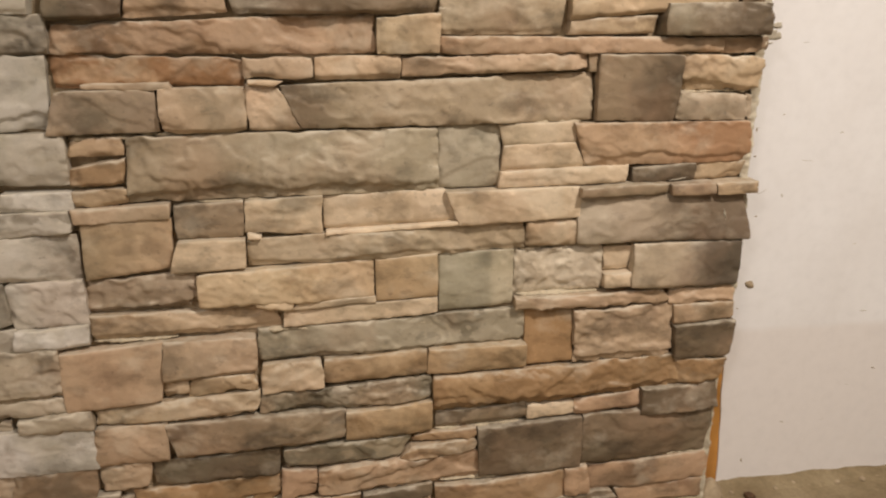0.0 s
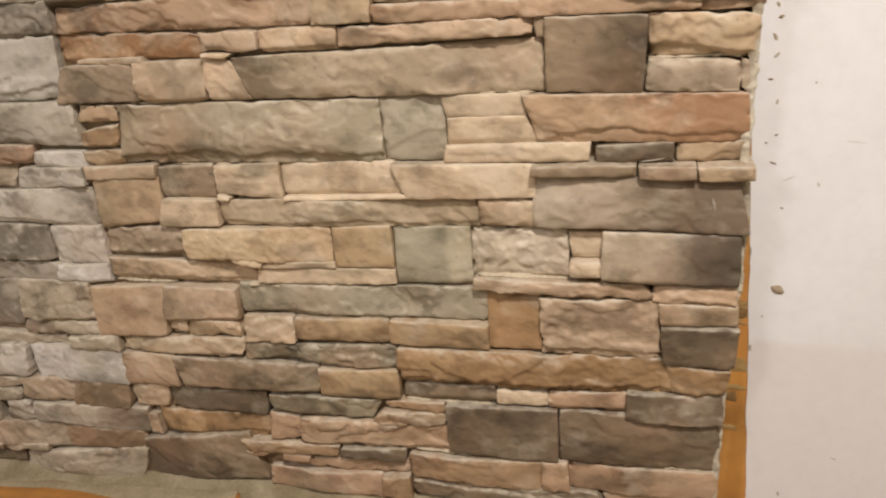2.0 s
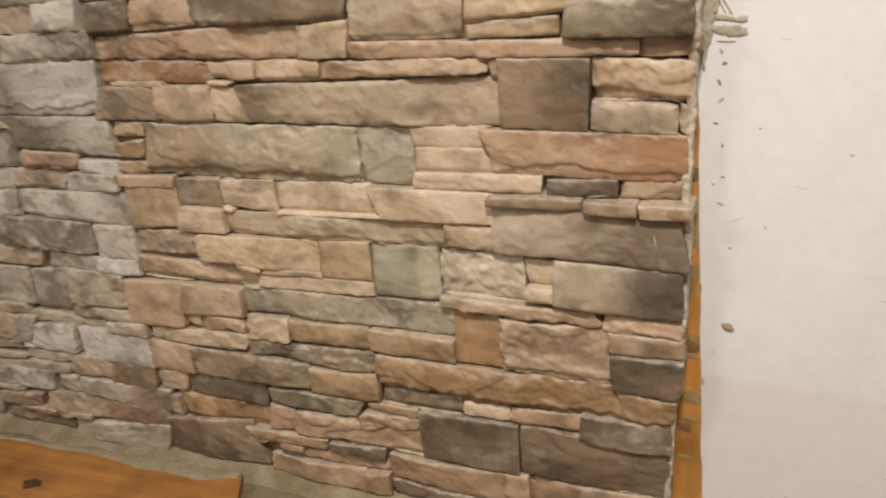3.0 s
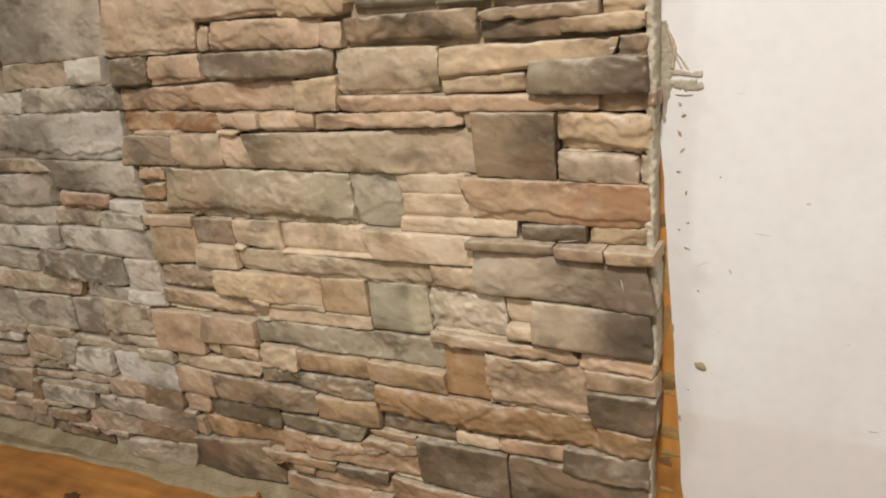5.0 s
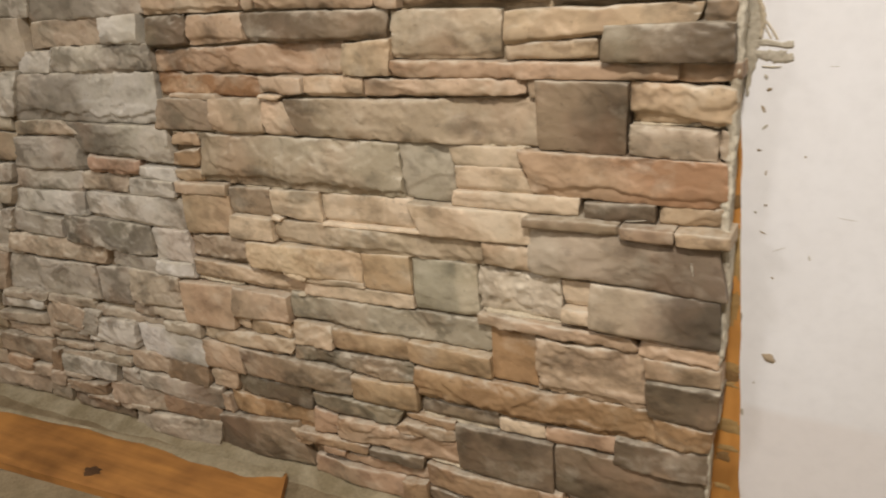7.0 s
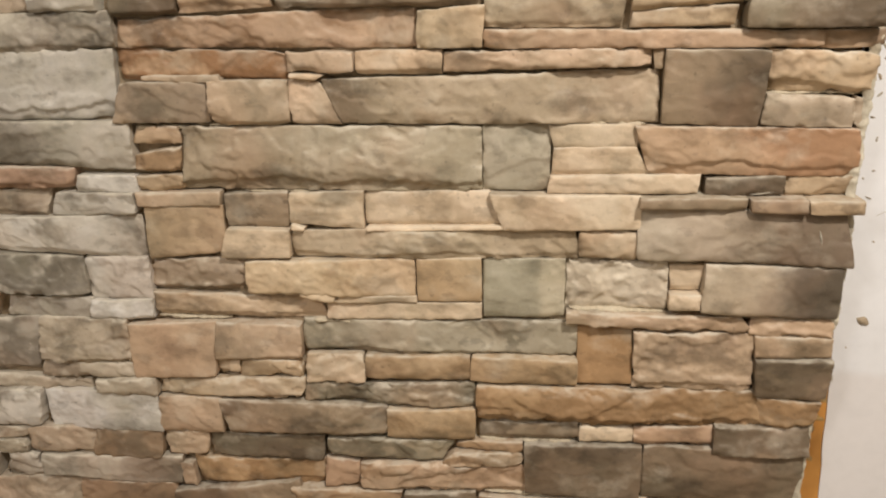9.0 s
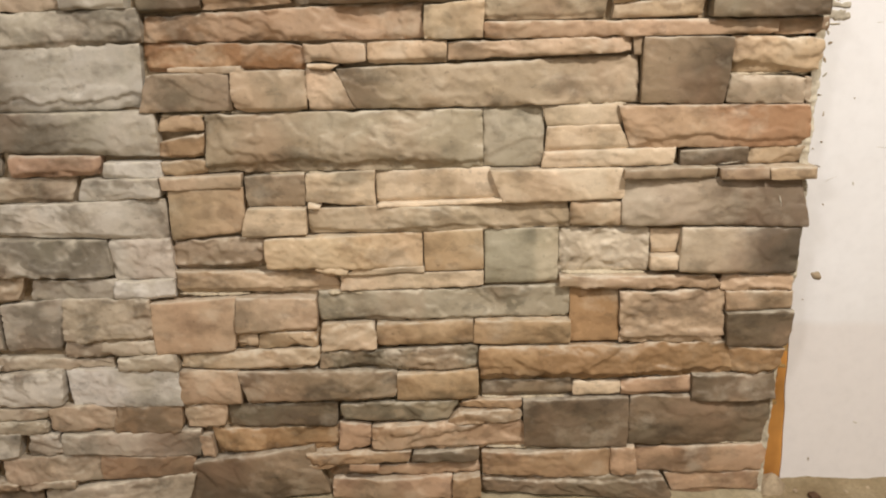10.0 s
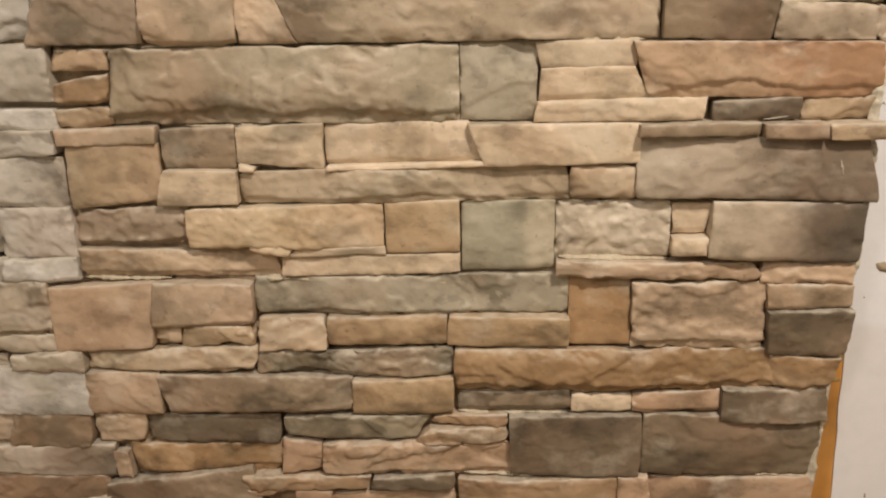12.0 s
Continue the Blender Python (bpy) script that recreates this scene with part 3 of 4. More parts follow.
# top courses
lay("beige", -185, 973, 224, 106, 24, 23, -12, 4)
lay("beige", -63, 943, 24, 42, 8, 7, -3, 2)
lay("pinktan", 72, 946, 232, 48, 12, 7, -3, -2)
lay("beige", 209, 940, 36, 39, 4, 6, 0, 0)
lay("greybrown", 346, 945, 230, 42, 6, 3, 4, 3)
lay("dark", 526, 938, 122, 21, 0, -1, 0, 0)
lay("tan", 645, 940, 114, 20, 0, 0, 4, 2, sawn=True)
lay("brown", 552, 959, 174, 14, 1, 0, 2, 1)
lay("beige", 22, 994, 169, 42, 10, 6, -10, 3)
lay("tan", 181, 988, 134, 36, 4, 5, -8, -1)
lay("tan", 673, 962, 60, 18, 0, 0, 3, 6, sawn=True)
# greyer stones past the joint
lay("grey", -457, 972, 306, 116, 62, 17, -14, 13, fade=-1, rough=0.7, grow=2.6)
lay("mauve", -540, 886, 210, 48, 19, 3, 13, 12, grow=2.6)
lay("pale", -376, 891, 99, 46, -1, 8, 8, 4, grow=2.6)
lay("grey", -450, 836, 278, 50, 19, 0, 8, 9, grow=2.6)
lay("pale", -648, 828, 106, 39, 19, 13, 3, 5, grow=2.6)
lay("pale", -528, 760, 416, 96, 46, 4, 15, 14, proud=4, foot=28, rough=1.2, fade=-1, grow=2.6)
lay("grey", -680, 637, 230, 70, 34, 14, 15, 14, grow=2.6)
lay("greydark", -442, 678, 274, 62, -38, -1, 6, -5, proud=3, fade=1, grow=2.6)
lay("mauve", -680, 692, 180, 27, 11, -39, 10, 14, grow=2.6)
lay("orange", -475, 626, 144, 30, 2, 3, 0, 4, grow=2.6)
lay("white", -348, 620, 87, 23, 5, 0, 2, -2, rough=0.4, grow=2.6)
lay("grey", -711, 574, 228, 44, 22, 10, 11, 16, grow=2.6)
lay("pale", -726, 524, 246, 48, 21, 0, 16, 9, grow=2.6)
lay("beigegrey", -519, 584, 130, 39, 5, 14, 5, -1, grow=2.6)
lay("pale", -373, 589, 128, 30, 12, -1, 2, 7, grow=2.6)
lay("pale", -448, 536, 286, 57, 5, 0, 15, -3, grow=2.6)
lay("grey", -783, 464, 186, 49, 27, 6, -6, 8, grow=2.6)
lay("greydark", -544, 470, 274, 58, 5, -9, 3, 4, grow=2.6)
lay("pale", -354, 468, 100, 66, -9, -2, 4, 5, grow=2.6)
lay("mauve", -734, 414, 338, 50, 18, 25, 18, 8, proud=4, grow=2.6)
lay("grey", -476, 414, 148, 32, 10, 4, 6, 6, grow=2.6)
lay("white", -353, 417, 96, 30, 2, 3, 7, 6, grow=2.6)
lay("grey", -781, 332, 324, 93, 48, 1, 14, 28, grow=2.6)
lay("grey", -558, 343, 102, 92, -1, 26, 13, 6, grow=2.6)
lay("beigegrey", -424, 360, 150, 77, 8, 2, 4, 4, grow=2.6)
# greyer stones, low courses
lay("beigegrey", -426, 309, 156, 23, 2, -3, 5, 5, grow=2.6)
lay("beigegrey", -364, 282, 102, 24, 4, -1, 8, 4, grow=2.6)
lay("white", -412, 234, 196, 69, -3, -2, 11, 7, proud=3, rough=0.6, foot=0, grow=2.6)
lay("mauve", -495, 168, 118, 50, 1, 8, 7, 3, grow=2.6)
lay("brown", -378, 172, 118, 52, 7, 1, 6, 3, grow=2.6)
lay("grey", -572, 117, 58, 43, 3, -1, 3, 7, grow=2.6)
lay("greydark", -415, 118, 247, 48, -1, 5, 13, 0, grow=2.6, fade=-1)
lay("mauve", -566, 64, 174, 54, -13, 2, 17, 14, grow=2.6)
lay("brown", -390, 71, 170, 46, 2, 0, 3, 15, grow=2.6)
lay("beigegrey", -625, 175, 134, 20, 5, 4, 3, 12, grow=2.6)
lay("beigegrey", -624, 150, 127, 18, 4, -10, 9, 7, grow=2.6)
# greyer stones at the far end
lay("beigegrey", -542, 275, 225, 20, -6, 2, 4, 8, grow=2.6)
lay("pale", -596, 227, 150, 64, 35, 10, 16, 7, proud=3, grow=2.6)
lay("beigegrey", -759, 186, 123, 18, 11, -1, 1, 14, grow=2.6)
lay("mauve", -772, 152, 148, 18, 10, 5, 13, 24, grow=2.6)
lay("beigegrey", -703, 141, 182, 6, -119, 18, 39, 18, grow=2.6)
lay("pale", -724, 105, 209, 48, -2, 12, 21, 20, proud=3, grow=2.6)
lay("beigegrey", -454, 13, 272, 52, 6, 24, 41, 8, grow=2.6)
lay("dark", -702, 6, 210, 36, -6, 7, 1, 11, grow=2.6)
lay("brown", -752, 45, 152, 28, -3, 11, 22, 19, grow=2.6)
lay("taupe", -1007, 9, 210, 50, 20, 32, 14, -5, grow=2.6)
lay("taupe", -859, 7, 68, 54, 27, 18, 2, 1, grow=2.6)
lay("tanrust", -1010, 56, 112, 40, 19, 19, 10, 5, grow=2.6)
lay("mauve", -908, 58, 74, 34, 15, 14, 11, 12, grow=2.6)
lay("taupe", -958, 115, 206, 58, 25, 12, 16, 3, grow=2.6)
lay("mauve", -941, 166, 195, 27, 11, 9, 22, 12, grow=2.6)
lay("taupe", -746, 242, 113, 54, 17, 15, -12, -1, proud=4, grow=2.6)
lay("pale", -918, 245, 165, 30, 18, 4, 11, 24, grow=2.6)
lay("beigegrey", -934, 204, 174, 22, 10, -8, 19, 18, grow=2.6)
lay("grey", -640, 972, 66, 116, 40, 58, 0, 4)
lay("pale", -765, 760, 70, 96, 30, 46, 4, 4)
lay("grey", -868, 578, 80, 52, 20, 22, 4, 5)
lay("beigegrey", -872, 525, 72, 48, 20, 21, 5, 4)
lay("grey", -888, 464, 44, 56, 10, 27, 3, 3)
lay("taupe", -985, 318, 74, 114, 0, 48, 5, 5)
lay("grey", -960, 382, 210, 16, 0, 0, 14, 12)
lay("beigegrey", -890, 272, 170, 20, 4, 8, 16, 16)
lay("mauve", -815, 215, 48, 84, 12, 12, 4, 6)
lay("beigegrey", -725, 283, 160, 22, 2, 0, 14, 8)
lay("grey", -672, 238, 62, 72, 20, 35, 4, 6)
lay("mauve", -750, 206, 136, 18, 2, 6, 12, 12)
lay("brown", -845, 100, 46, 62, 12, 10, 4, 5)
lay("taupe", -850, 50, 54, 38, 8, 8, 4, 6)
lay("beigegrey", -780, 73, 116, 18, 2, 6, 9, 10)
lay("brown", -690, 29, 120, 16, 0, 4, 9, 8)
lay("mauve", -580, 34, 110, 16, 0, 4, 10, 9)


# ---- stones out of easy reach, in the same courses ----
def more_stones(areas, seed):
    """Courses of stones that fill rectangles (x0, x1, z0, z1), joined."""
    rnd = random.Random(seed)
    tones = ["grey", "pale", "mauve", "greydark", "beigegrey", "greybrown"]
    verts, faces, kinds, tints = [], [], [], []
    for x0, x1, z0, z1 in areas:
        z = z0
        while z < z1 - 0.02:
            h = min(z1 - z, 0.1016)
            x = x0
            while x < x1 - 0.02:
                w = min(x1 - x, rnd.choice((0.09, 0.14, 0.2, 0.3)))
                if x1 - x - w < 0.04:
                    w = x1 - x
                cut = rnd.choice((0.0, 0.4, 0.55, 0.65))
                for a, b in ((0, cut), (cut, 1)) if cut else ((0, 1),):
                    hh = (b - a) * h
                    c = [(-w / 2 + 0.0015, hh / 2 - 0.0015), (w / 2 - 0.0015, hh / 2 - 0.0015), (w / 2 - 0.0015, -hh / 2 + 0.0015), (-w / 2 + 0.0015, -hh / 2 + 0.0015)]
                    f = FACE + rnd.uniform(-0.004, 0.003)
                    v, q, tint, paled = stone_mesh(c, BED + 0.018 - f, rnd.uniform(0.6, 1.2), rnd.uniform(300, 900), 0.008)
                    n = len(verts)
                    tints += tint
                    verts += [(p[0] + x + w / 2, p[1] + f, p[2] + z + (a + b) / 2 * h) for p in v]
                    faces += [tuple(i + n for i in face) for face in q]
                    kinds += [rnd.randrange(len(tones))] * len(q)
                x += w
            z += h
    me = bpy.data.meshes.new("stones")
    me.from_pydata(verts, [], faces)
    me.attributes.new("blend", "FLOAT", "POINT").data.foreach_set("value", tints)
    for t in tones:
        me.materials.append(STONE[t])
    me.polygons.foreach_set("material_index", kinds)
    me.polygons.foreach_set("use_smooth", [True] * len(me.polygons))
    ob = new("stones", me)
    ob.parent = wall_north
    return tagged(ob, "more grey and tan ledge stones", kind="stuff")


more_stones([(-2.4, 0.700, 1.035, 1.75), (0.255, 0.702, 0.975, 1.032), (-2.4, -0.66, 0.815, 1.03), (-2.4, -0.78, 0.610, 0.813),
             (-2.4, -0.90, 0.380, 0.608), (-2.4, -1.02, 0.150, 0.378), (-2.4, -1.06, -0.075, 0.148)], 5)


# ---- mortar, splashes, timber ----
def lump(cx, cz, w, h, t, seed, y=BOARD, jag=0.35, n=22, square=1.0):
    """A dab of dried mortar stuck to the board: a ragged flat drop, thicker in the middle."""
    bm = bmesh.new()
    mid = bm.verts.new((cx, y - t, cz))
    inner, outer = [], []
    for k in range(n):
        a = 2 * math.pi * k / n
        r = 1 + jag * n3(math.cos(a) * 1.7 + seed, math.sin(a) * 1.7, seed) + 0.5 * jag * n3(math.cos(a) * 5, seed, math.sin(a) * 5)
        ca, sa = (math.copysign(abs(q) ** square, q) for q in (math.cos(a), math.sin(a)))
        inner.append(bm.verts.new((cx + 0.3 * w * r * ca, y - t * (0.75 + 0.3 * n3(k, seed, 1)), cz + 0.3 * h * r * sa)))
        outer.append(bm.verts.new((cx + 0.5 * w * r * ca, y + 0.0008, cz + 0.5 * h * r * sa)))
    for k in range(n):
        j = (k + 1) % n
        bm.faces.new((mid, inner[k], inner[j]))
        bm.faces.new((inner[k], outer[k], outer[j], inner[j]))
    for f in bm.faces:
        f.smooth = True
    return bm


def fleck(cx, cz, w, h, t=0.0015, seed=1.0, material=None, turn=0.0, y=BOARD, label="small grey-brown fleck of dried mortar on plaster"):
    bm = lump(0, 0, w, h, t, seed, y=0.0)
    ca, sa = math.cos(math.radians(turn)), math.sin(math.radians(turn))
    for v in bm.verts:
        v.co = (v.co.x * ca - v.co.z * sa, v.co.y, v.co.x * sa + v.co.z * ca)
    return tagged(mesh_object("mortar_fleck", bm, material or MORTAR, at=(cx, y, cz)), label, "mortar", group="mortar flecks beside the stones")


fleck(0.771, 0.430, 0.023, 0.014, 0.0035, 2.2, turn=-24, label="chipped grey-brown dab of mortar on plaster")
FLECKS = ((735, 824, 10, 4.5, -65), (740, 809, 9, 5, 25), (735, 784, 14, 5, -60), (739, 761, 13, 4, 45), (734, 730, 9, 3, -10), (748, 656, 6, 3, 20), (736, 645, 5, 3, -40),
          (748, 617, 12, 2.2, -20), (765, 553, 5.5, 3.2, -15), (730, 487, 3, 20, 4), (754, 386, 3, 3, 0), (1049, 251, 11, 3, -25), (742, 333, 5, 14, 5), (790, 725, 3, 3, 0), (805, 76, 3, 10, 10), (877, 152, 11, 3, -20), (745, 700, 3, 9, -8))
for k, (x, z, w, h, turn) in enumerate(FLECKS):
    fleck(x / 1000, z / 1000, w / 1000, h / 1000, 0.0011, k * 1.3, MORTAR if k % 3 else SPECK, turn)
for k, (x, z, w, h, turn) in enumerate(((811, 839, 16, 1.4, 2), (846, 647, 38, 1.1, -5), (771, 596, 28, 1.5, 28), (808, 588, 10, 4, -70), (902, 694, 9, 4, 15), (963, 497, 11, 3, 0), (1006, 368, 18, 3, 5), (1000, 220, 13, 2, -8), (960, 150, 11, 2, 12))):
    fleck(x / 1000, z / 1000, w / 1000, h / 1000, 0.0004, 40 + k * 1.3, FAINT, turn, label="thin pale grey scuff on white plaster")
for k, (x, z, w, h) in enumerate(((721, 402, 22, 8), (723, 388, 20, 14), (719, 374, 22, 6), (724, 300, 30, 15), (720, 246, 20, 12), (726, 262, 24, 6), (717, 500, 14, 34), (717, 580, 14, 44), (724, 190, 20, 7), (716, 655, 16, 14))):
    bm = lump(0, 0, w * 1.2 / 1000, h * 1.6 / 1000, 0.0003, 20 + k * 1.7, y=0.0, jag=0.5, n=30, square=0.6)
    tagged(mesh_object("smudge", bm, GRIME if k in (1, 4, 9) else SMUDGE, at=(x / 1000, 1.1817, z / 1000)), "grey-brown smudge on the pine upright", "mortar", group="smudges on the upright")


fleck(0.587, 0.633, 0.030, 0.0025, 0.0018, 17.0, SPECK, 8, 1.1265, "pale chalky scrape on a dark stone")
for x, z, w, h, turn in ((0.671, 0.574, 0.003, 0.024, 14), (0.677, 0.548, 0.003, 0.014, -16)):
    fleck(x, z, w, h, 0.0030, 19.0 + x, SPECK, turn, 1.1190, "pale chalky scrape on a grey-brown stone")


def ribbon(line, t, seed):
    """A smeared strip of mortar along (x, z, half width) in millimetres, flat on the board with a ragged rim."""
    bm = bmesh.new()
    rows = []
    for (x0, z0, h0), (x1, z1, h1) in zip(line, line[1:]):
        dx, dz = x1 - x0, z1 - z0
        long = math.hypot(dx, dz)
        nx, nz = -dz / long, dx / long
        steps = max(3, int(long / 1.2))
        for k in range(steps + (1 if (x1, z1, h1) == line[-1] else 0)):
            f = k / steps
            x, z, half = x0 + dx * f, z0 + dz * f, h0 + (h1 - h0) * f
            row = []
            for m in range(7):
                g = m / 3 - 1
                rag = 1 + 0.5 * n3(x * 0.2 + seed, z * 0.16, math.copysign(2, g)) + 0.12 * n3(x * 0.6, z * 0.6, math.copysign(1, g) + seed)
                up = (1 - g * g) ** 0.4 * t * (0.8 + 0.4 * n3(x * 0.09, z * 0.09 + seed, g * 1.5)) if abs(g) < 1 else -0.8
                row.append(bm.verts.new(((x + nx * g * half * rag) / 1000, BOARD - up / 1000, (z + nz * g * half * rag) / 1000)))
            rows.append(row)
    for p, q in zip(rows, rows[1:]):
        for m in range(6):
            bm.faces.new((p[m], q[m], q[m + 1], p[m + 1]))
    for end in (rows[0], rows[-1]):
        for v in end:
            v.co.y = BOARD + 0.0008
    for f in bm.faces:
        f.smooth = True
    bmesh.ops.recalc_face_normals(bm, faces=bm.faces)
    return bm


def splash():
    """Mortar smeared from the joint onto the board, with two finger-wide arms and two thin strands."""
    root = tagged(new("mortar_splash"), "rough grey mortar smear spilling from the stone edge onto plaster", "mortar")
    part("smear", ribbon([(712, 935, 3), (714, 914, 9), (716, 885, 11), (715, 862, 11), (714, 842, 9), (714, 822, 4), (714, 800, 2)], 3.5, 4.4), SMEAR, root)
    part("smear", ribbon([(716, 925, 1.5), (724, 908, 3.5), (727, 890, 3), (724, 872, 2)], 5.0, 1.4), MORTAR_PALE, root)
    part("arm", ribbon([(718, 868, 5), (735, 867, 4), (750, 864, 3), (757, 864.5, 5), (764, 865, 4.5)], 2.8, 2.8), SMEAR, root)
    part("arm", ribbon([(721, 853, 4), (734, 851, 8), (748, 849, 8), (757, 848, 9), (765, 850, 4)], 2.6, 6.8), SMEAR, root)
    part("strand", ribbon([(726, 897, 1.2), (736, 884, 1.6), (745, 870, 1.8)], 1.6, 9.1), MORTAR_PALE, root)
    part("strand", ribbon([(726, 892, 1.0), (731, 882, 1.2), (737, 871, 1.4)], 1.6, 11.1), MORTAR_PALE, root)
    part("strand", ribbon([(728, 838, 0.8), (742, 837, 1.2), (752, 838, 0.6)], 2, 13.1), EDGE_MORTAR, root)
    return root


splash()


def edge_mortar(z0, z1, seed):
    """Ragged pale mortar trowelled down the cut end of the facing, lapping a little over the front; bare timber shows behind it."""
    bm = bmesh.new()
    rows = []
    steps = int((z1 - z0) / 0.0025)
    for k in range(steps + 1):
        z = z0 + (z1 - z0) * k / steps
        low = ease((0.425 - z) / 0.02)  # down here it stays behind the front arris
        margin = (1 - low) * max(0.0005, 0.002 + 0.010 * n3(3, z * 26, seed) + 0.003 * n3(8, z * 85, seed))
        front = 1.1325 + 0.004 * n3(1, z * 24, seed) + 0.003 * n3(1, z * 90, seed) - 0.5 * margin + 0.003 * low
        far = 0.7120 + 0.006 * ease((z - 0.425) / 0.02) * ease((0.612 - z) / 0.02) + 0.0055 * low - 0.0075 * ease((0.333 - z) / 0.016)
        out = far + (1 - 0.6 * low) * (0.0030 * n3(4, z * 30, seed) + 0.0026 * n3(4, z * 110, seed)) + 0.0012 * n3(4, z * 260, seed) - 0.007 * max(0.0, n3(5, z * 21, seed) - 0.2)
        line = [(out - 0.011 - margin, front + 0.007), (out - 0.006 - margin * 0.5, front + 0.0016), (out - 0.0025, front), (out - 0.0006, front + 0.002), (out, front + 0.006),
                (out - 0.001, front + 0.012), (out - 0.001 + 0.002 * n3(2, z * 60, seed), front + 0.018), (far - 0.002 + 0.002 * n3(9, z * 44, seed), 1.160), (far - 0.004 + 0.003 * n3(7, z * 35, seed), 1.186)]
        rows.append([bm.verts.new((x, y, z)) for x, y in line])
    for a, b in zip(rows, rows[1:]):
        for i in range(8):
            bm.faces.new((a[i], a[i + 1], b[i + 1], b[i]))
    for f in bm.faces:
        f.smooth = True
    return bm


tagged(mesh_object("mortar_edge", edge_mortar(0.02, 1.75, 2.0), EDGE_MORTAR), "pale ragged mortar along the open end of the stones", "mortar", kind="structure")


def fillet(x0, x1, y_back, out, rise, seed):
    """Mortar pressed out along the foot of a wall onto the slab."""
    bm = bmesh.new()
    rows = []
    steps = int((x1 - x0) / 0.006)
    for k in range(steps + 1):
        x = x0 + (x1 - x0) * k / steps
        o = out * (1 + 0.45 * n3(x * 9, seed, 1) + 0.05 * n3(x * 30, seed, 2))
        r = rise * (1 + 0.5 * n3(x * 14, seed, 3) + 0.08 * n3(x * 45, seed, 4))
        line = []
        for m in range(9):
            f = m / 8
            zz = r * (1 - f) ** 1.6 + 0.002 * n3(x * 80, f * 5, seed) * (1 - f)
            line.append(bm.verts.new((x, y_back - o * f, floor_z(x) + (zz if m < 8 else -0.004))))
        rows.append(line)
    for a, b in zip(rows, rows[1:]):
        for i in range(8):
            bm.faces.new((a[i], b[i], b[i + 1], a[i + 1]))
    for f in bm.faces:
        f.smooth = True
    return bm


tagged(mesh_object("mortar_fillet", fillet(-1.8, 0.71, BED, 0.060, 0.020, 3.0), FILLET), "grey mortar pressed out under the lowest stones", "mortar", kind="structure")
tagged(mesh_object("mortar_fillet", fillet(0.70, 1.9, 1.19, 0.040, 0.024, 8.0), CONCRETE), "lumpy grey mortar along the foot of the plaster", "mortar", kind="structure")


def heap(cx, cy, w, d, h, seed):
    bm = bmesh.new()
    rings = []
    for j in range(7):
        f = j / 6
        ring = []
        for k in range(26):
            a = 2 * math.pi * k / 26
            r = f * (1 + 0.3 * n3(math.cos(a) * 2 + seed, math.sin(a) * 2, 1))
            x, y = cx + w / 2 * r * math.cos(a), cy + d / 2 * r * math.sin(a)
            ring.append(bm.verts.new((x, y, floor_z(x) - 0.003 + h * (1 - f * f) * (1 + 0.25 * n3(x * 60, y * 60, seed)))))
        rings.append(ring)
    bm.faces.new(rings[1])
    for a, b in zip(rings[1:], rings[2:]):
        for k in range(26):
            bm.faces.new((a[k], b[k], b[(k + 1) % 26], a[(k + 1) % 26]))
    bmesh.ops.delete(bm, geom=rings[0], context="VERTS")
    for f in bm.faces:
        f.smooth = True
    return bm


def bead(x0, x1, z, seed):
    """Pale mortar squeezed out of a bed joint, ragged and broken."""
    bm = bmesh.new()
    rows = []
    steps = max(6, int((x1 - x0) / 0.003))
    for k in range(steps + 1):
        x = x0 + (x1 - x0) * k / steps
        fat = max(0.05, 0.7 + 0.9 * n3(x * 40, seed, 1) + 0.5 * n3(x * 130, seed, 4)) * min(1, k / 3, (steps - k) / 3)
        zz, front = z + 0.0025 * n3(x * 14, seed, 7), FACE + 0.012 - 0.005 * fat
        rows.append([bm.verts.new(p) for p in ((x, BED + 0.002, zz + 0.004), (x, front + 0.002, zz + 0.0026 * fat), (x, front, zz), (x, front + 0.002, zz - 0.0026 * fat), (x, BED + 0.002, zz - 0.004))])
    for a, b in zip(rows, rows[1:]):
        for i in range(4):
            bm.faces.new((a[i], b[i], b[i + 1], a[i + 1]))
    for f in bm.faces:
        f.smooth = True
    return part("mortar_line", bm, MORTAR_PALE, wall_north, "pale mortar in a bed joint")


for k, (x0, x1, z) in enumerate(((0.30, 0.43, 0.7225), (-0.21, -0.07, 0.712), (-0.14, 0.05, 0.6145), (0.05, 0.22, 0.619), (0.20, 0.36, 0.3195), (0.50, 0.70, 0.1325), (0.577, 0.70, 0.7675),
                                 (0.44, 0.57, 0.8225), (0.34, 0.48, 0.4475), (0.62, 0.70, 0.3845), (0.21, 0.36, 0.2185), (-0.30, -0.18, 0.4065), (-0.05, 0.20, 0.4095), (0.22, 0.44, 0.1195), (-0.30, -0.1, 0.7050))):
    bead(x0, x1, z, 3.0 + k * 1.9)


def crumb(cx, cy, size, seed, material, label):
    bm = bmesh.new()
    bmesh.ops.create_icosphere(bm, subdivisions=2, radius=size / 2)
    for v in bm.verts:
        v.co *= 1 + 0.35 * n3(v.co.x * 90 + seed, v.co.y * 90, v.co.z * 90)
        v.co.z *= 0.6
    return tagged(mesh_object("mortar_crumb", bm, material, at=(cx, cy, floor_z(cx) + size * 0.22)), label, "mortar", group="crumbs on the slab")


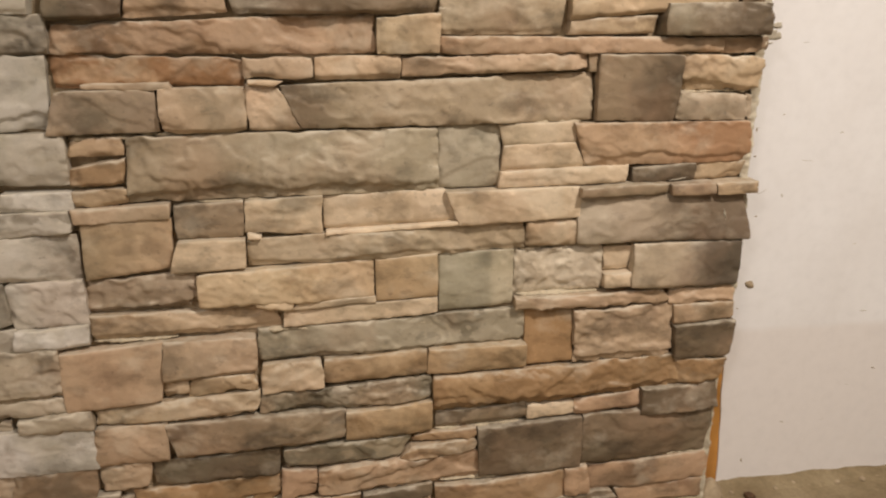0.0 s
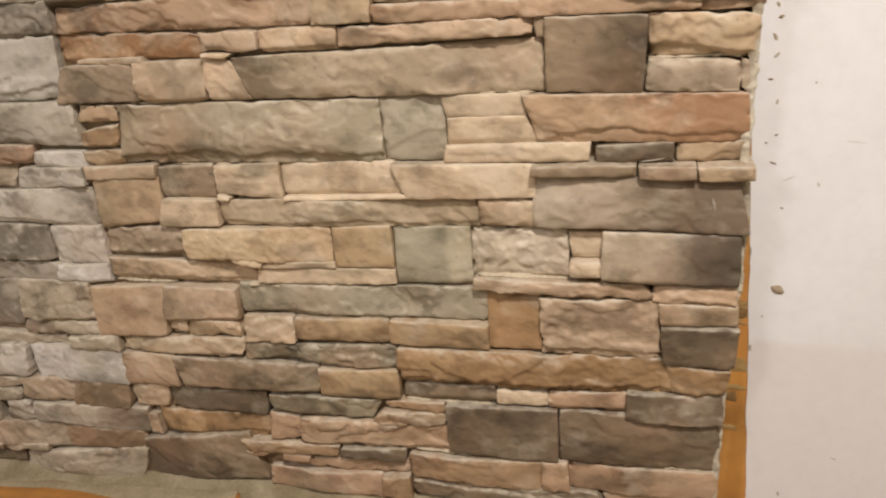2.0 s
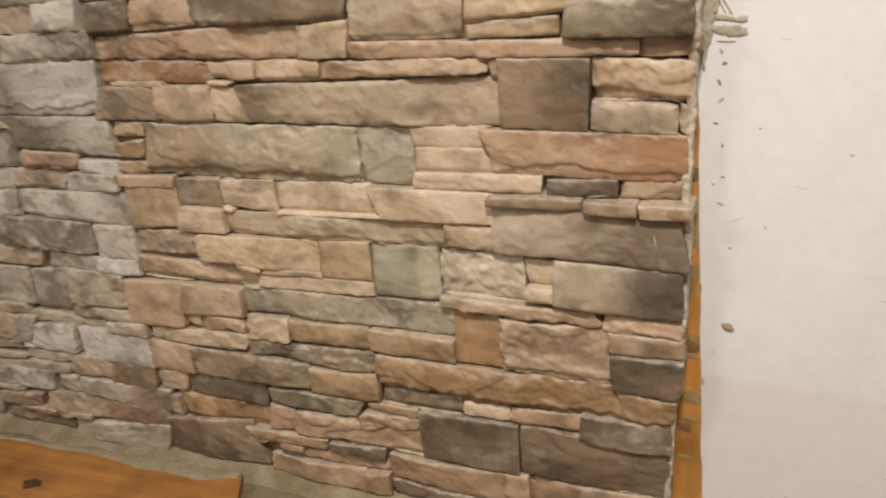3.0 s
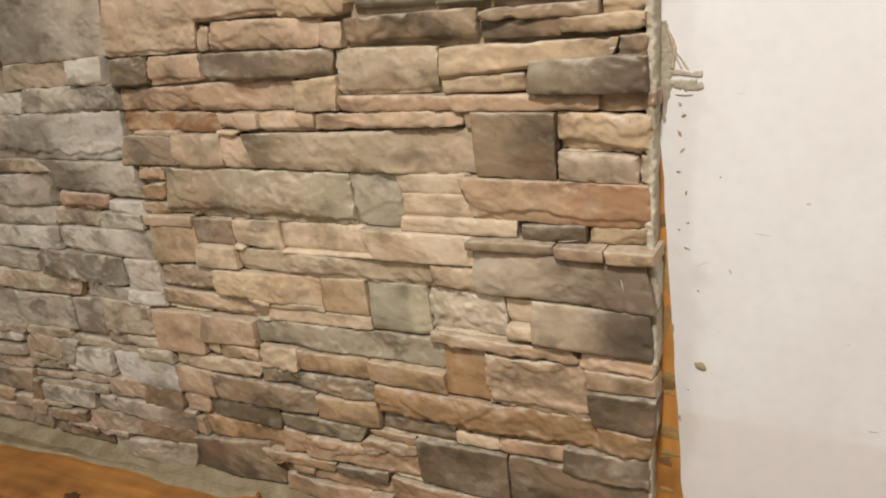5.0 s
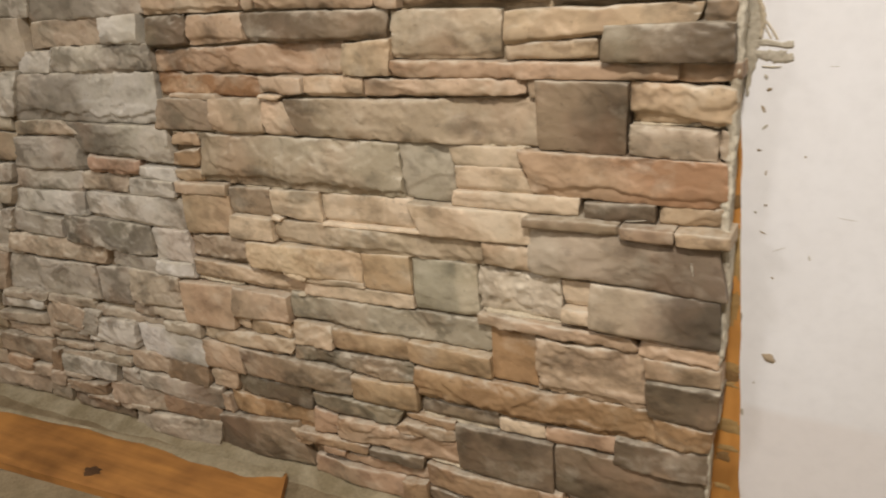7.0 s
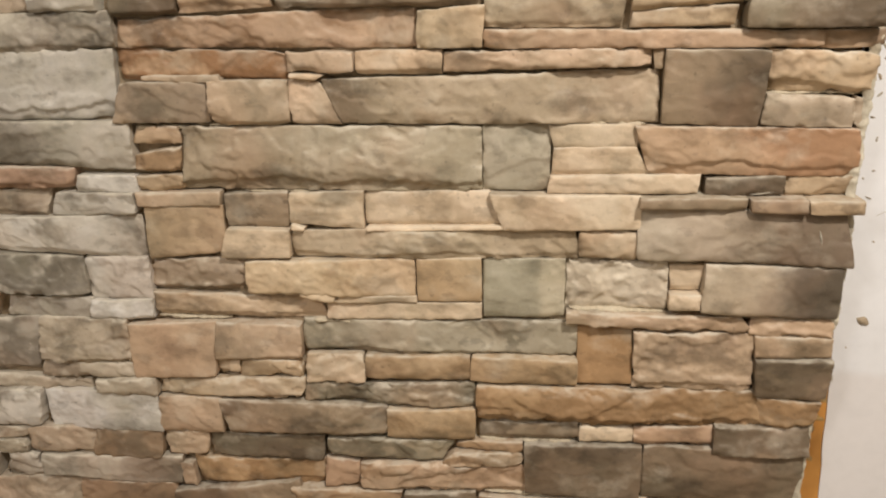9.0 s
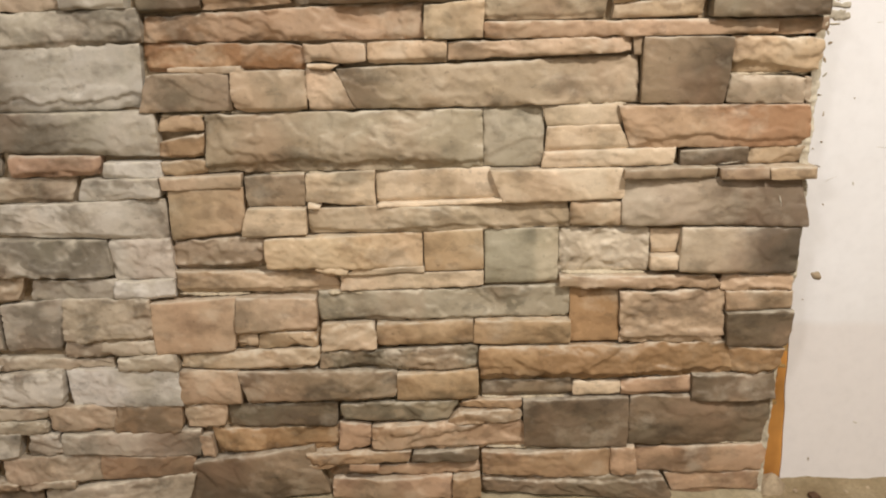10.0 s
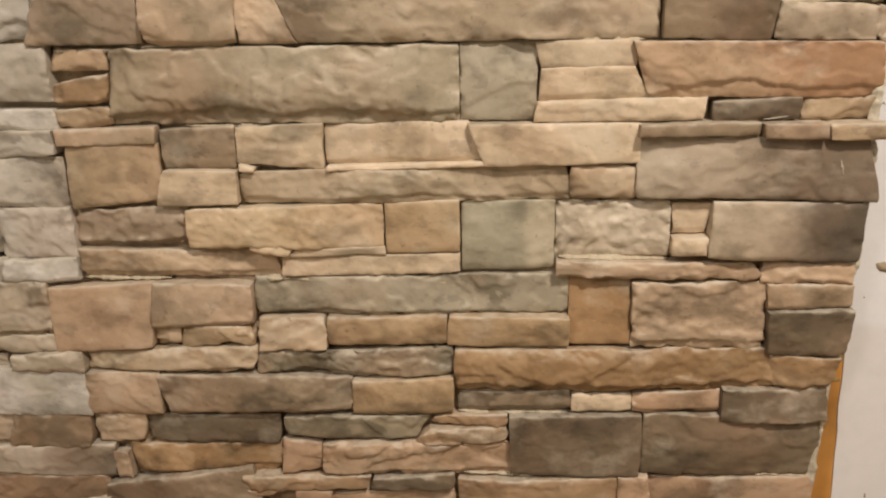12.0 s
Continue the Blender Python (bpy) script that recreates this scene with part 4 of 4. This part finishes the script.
crumb(0.806, 1.140, 0.020, 3.0, KNOT, "rust-brown clod lying on the concrete")
crm = random.Random(4)
for k in range(14):
    crumb(0.755 + 0.03 * k + crm.uniform(-0.008, 0.008), 1.164 + crm.uniform(-0.008, 0.006), crm.uniform(0.006, 0.014), k * 2.3, MORTAR, "crumb of grey mortar at the foot of the plaster")


tagged(mesh_object("mortar_lump", heap(0.733, 1.168, 0.075, 0.05, 0.034, 2.0), MORTAR), "lump of grey mortar at the corner of the stones", "mortar")


def plank():
    """A pine board lying flat on the slab along the foot of the stones, with a knot."""
    root = tagged(new("pine_plank"), "orange-brown pine plank lying flat on the concrete", "plank")
    turn = math.radians(3.7)
    ux, uy = math.cos(turn), math.sin(turn)
    ex, ey = -0.105, 1.098  # back corner at the sawn end
    length, width, thick = 1.7, 0.168, 0.019
    bm = bmesh.new()
    rows = []
    for i in range(61):
        row = []
        for j in range(9):
            g = j / 8
            s = length * i / 60 - 0.085 * g * (i == 0)
            x, y = ex - ux * s + uy * width * g, ey - uy * s - ux * width * g
            cup = 0.0012 * (2 * g - 1) ** 2 + 0.0006 * n3(x * 20, y * 40, 4)
            row.append((x, y, floor_z(x) + thick + 0.004 + cup - 0.003 * (j in (0, 8))))
        rows.append(row)
    top = [[bm.verts.new(p) for p in row] for row in rows]
    low = [[bm.verts.new((p[0], p[1], p[2] - thick)) for p in row] for row in rows]
    for i in range(60):
        for j in range(8):
            bm.faces.new((top[i][j], top[i][j + 1], top[i + 1][j + 1], top[i + 1][j]))
            bm.faces.new((low[i][j], low[i + 1][j], low[i + 1][j + 1], low[i][j + 1]))
        for j in (0, 8):
            bm.faces.new((top[i][j], top[i + 1][j], low[i + 1][j], low[i][j]))
    for i in (0, 60):
        for j in range(8):
            bm.faces.new((top[i][j], low[i][j], low[i][j + 1], top[i][j + 1]))
    bmesh.ops.recalc_face_normals(bm, faces=bm.faces)
    part("board", bm, WOOD, root)
    dust = bmesh.new()
    strip = []
    for i in range(171):
        s = length * i / 170
        wide = max(0.003, 0.014 + 0.026 * ease(1.2 - s / 0.35) + 0.014 * n3(s * 6, 2, 7) + 0.002 * n3(s * 40, 5, 7)) * min(1, 0.4 + i / 12)
        x, y = ex - ux * s, ey - uy * s
        z = floor_z(x) + thick + 0.0035
        strip.append([dust.verts.new((x + uy * g, y - ux * g, z + up)) for g, up in ((0.0004, 0.0), (0.002, 0.0036), (0.55 * wide, 0.0034), (wide, 0.0008))])
    for a, b in zip(strip, strip[1:]):
        for j in range(3):
            dust.faces.new((a[j], a[j + 1], b[j + 1], b[j]))
    bmesh.ops.recalc_face_normals(dust, faces=dust.faces)
    part("mortar_film", dust, FILLET, root, "grey mortar film along the edge")
    k = lump(0, 0, 0.050, 0.028, 0.0008, 5.0, y=0.0, jag=0.5, n=40)
    kx, ky = -0.51, 0.942
    for v in k.verts:
        v.co = (kx + v.co.x, ky + v.co.z, floor_z(kx) + thick + 0.0052 - v.co.y)
    part("knot", k, KNOT, root, "dark knot")
    return root


plank()
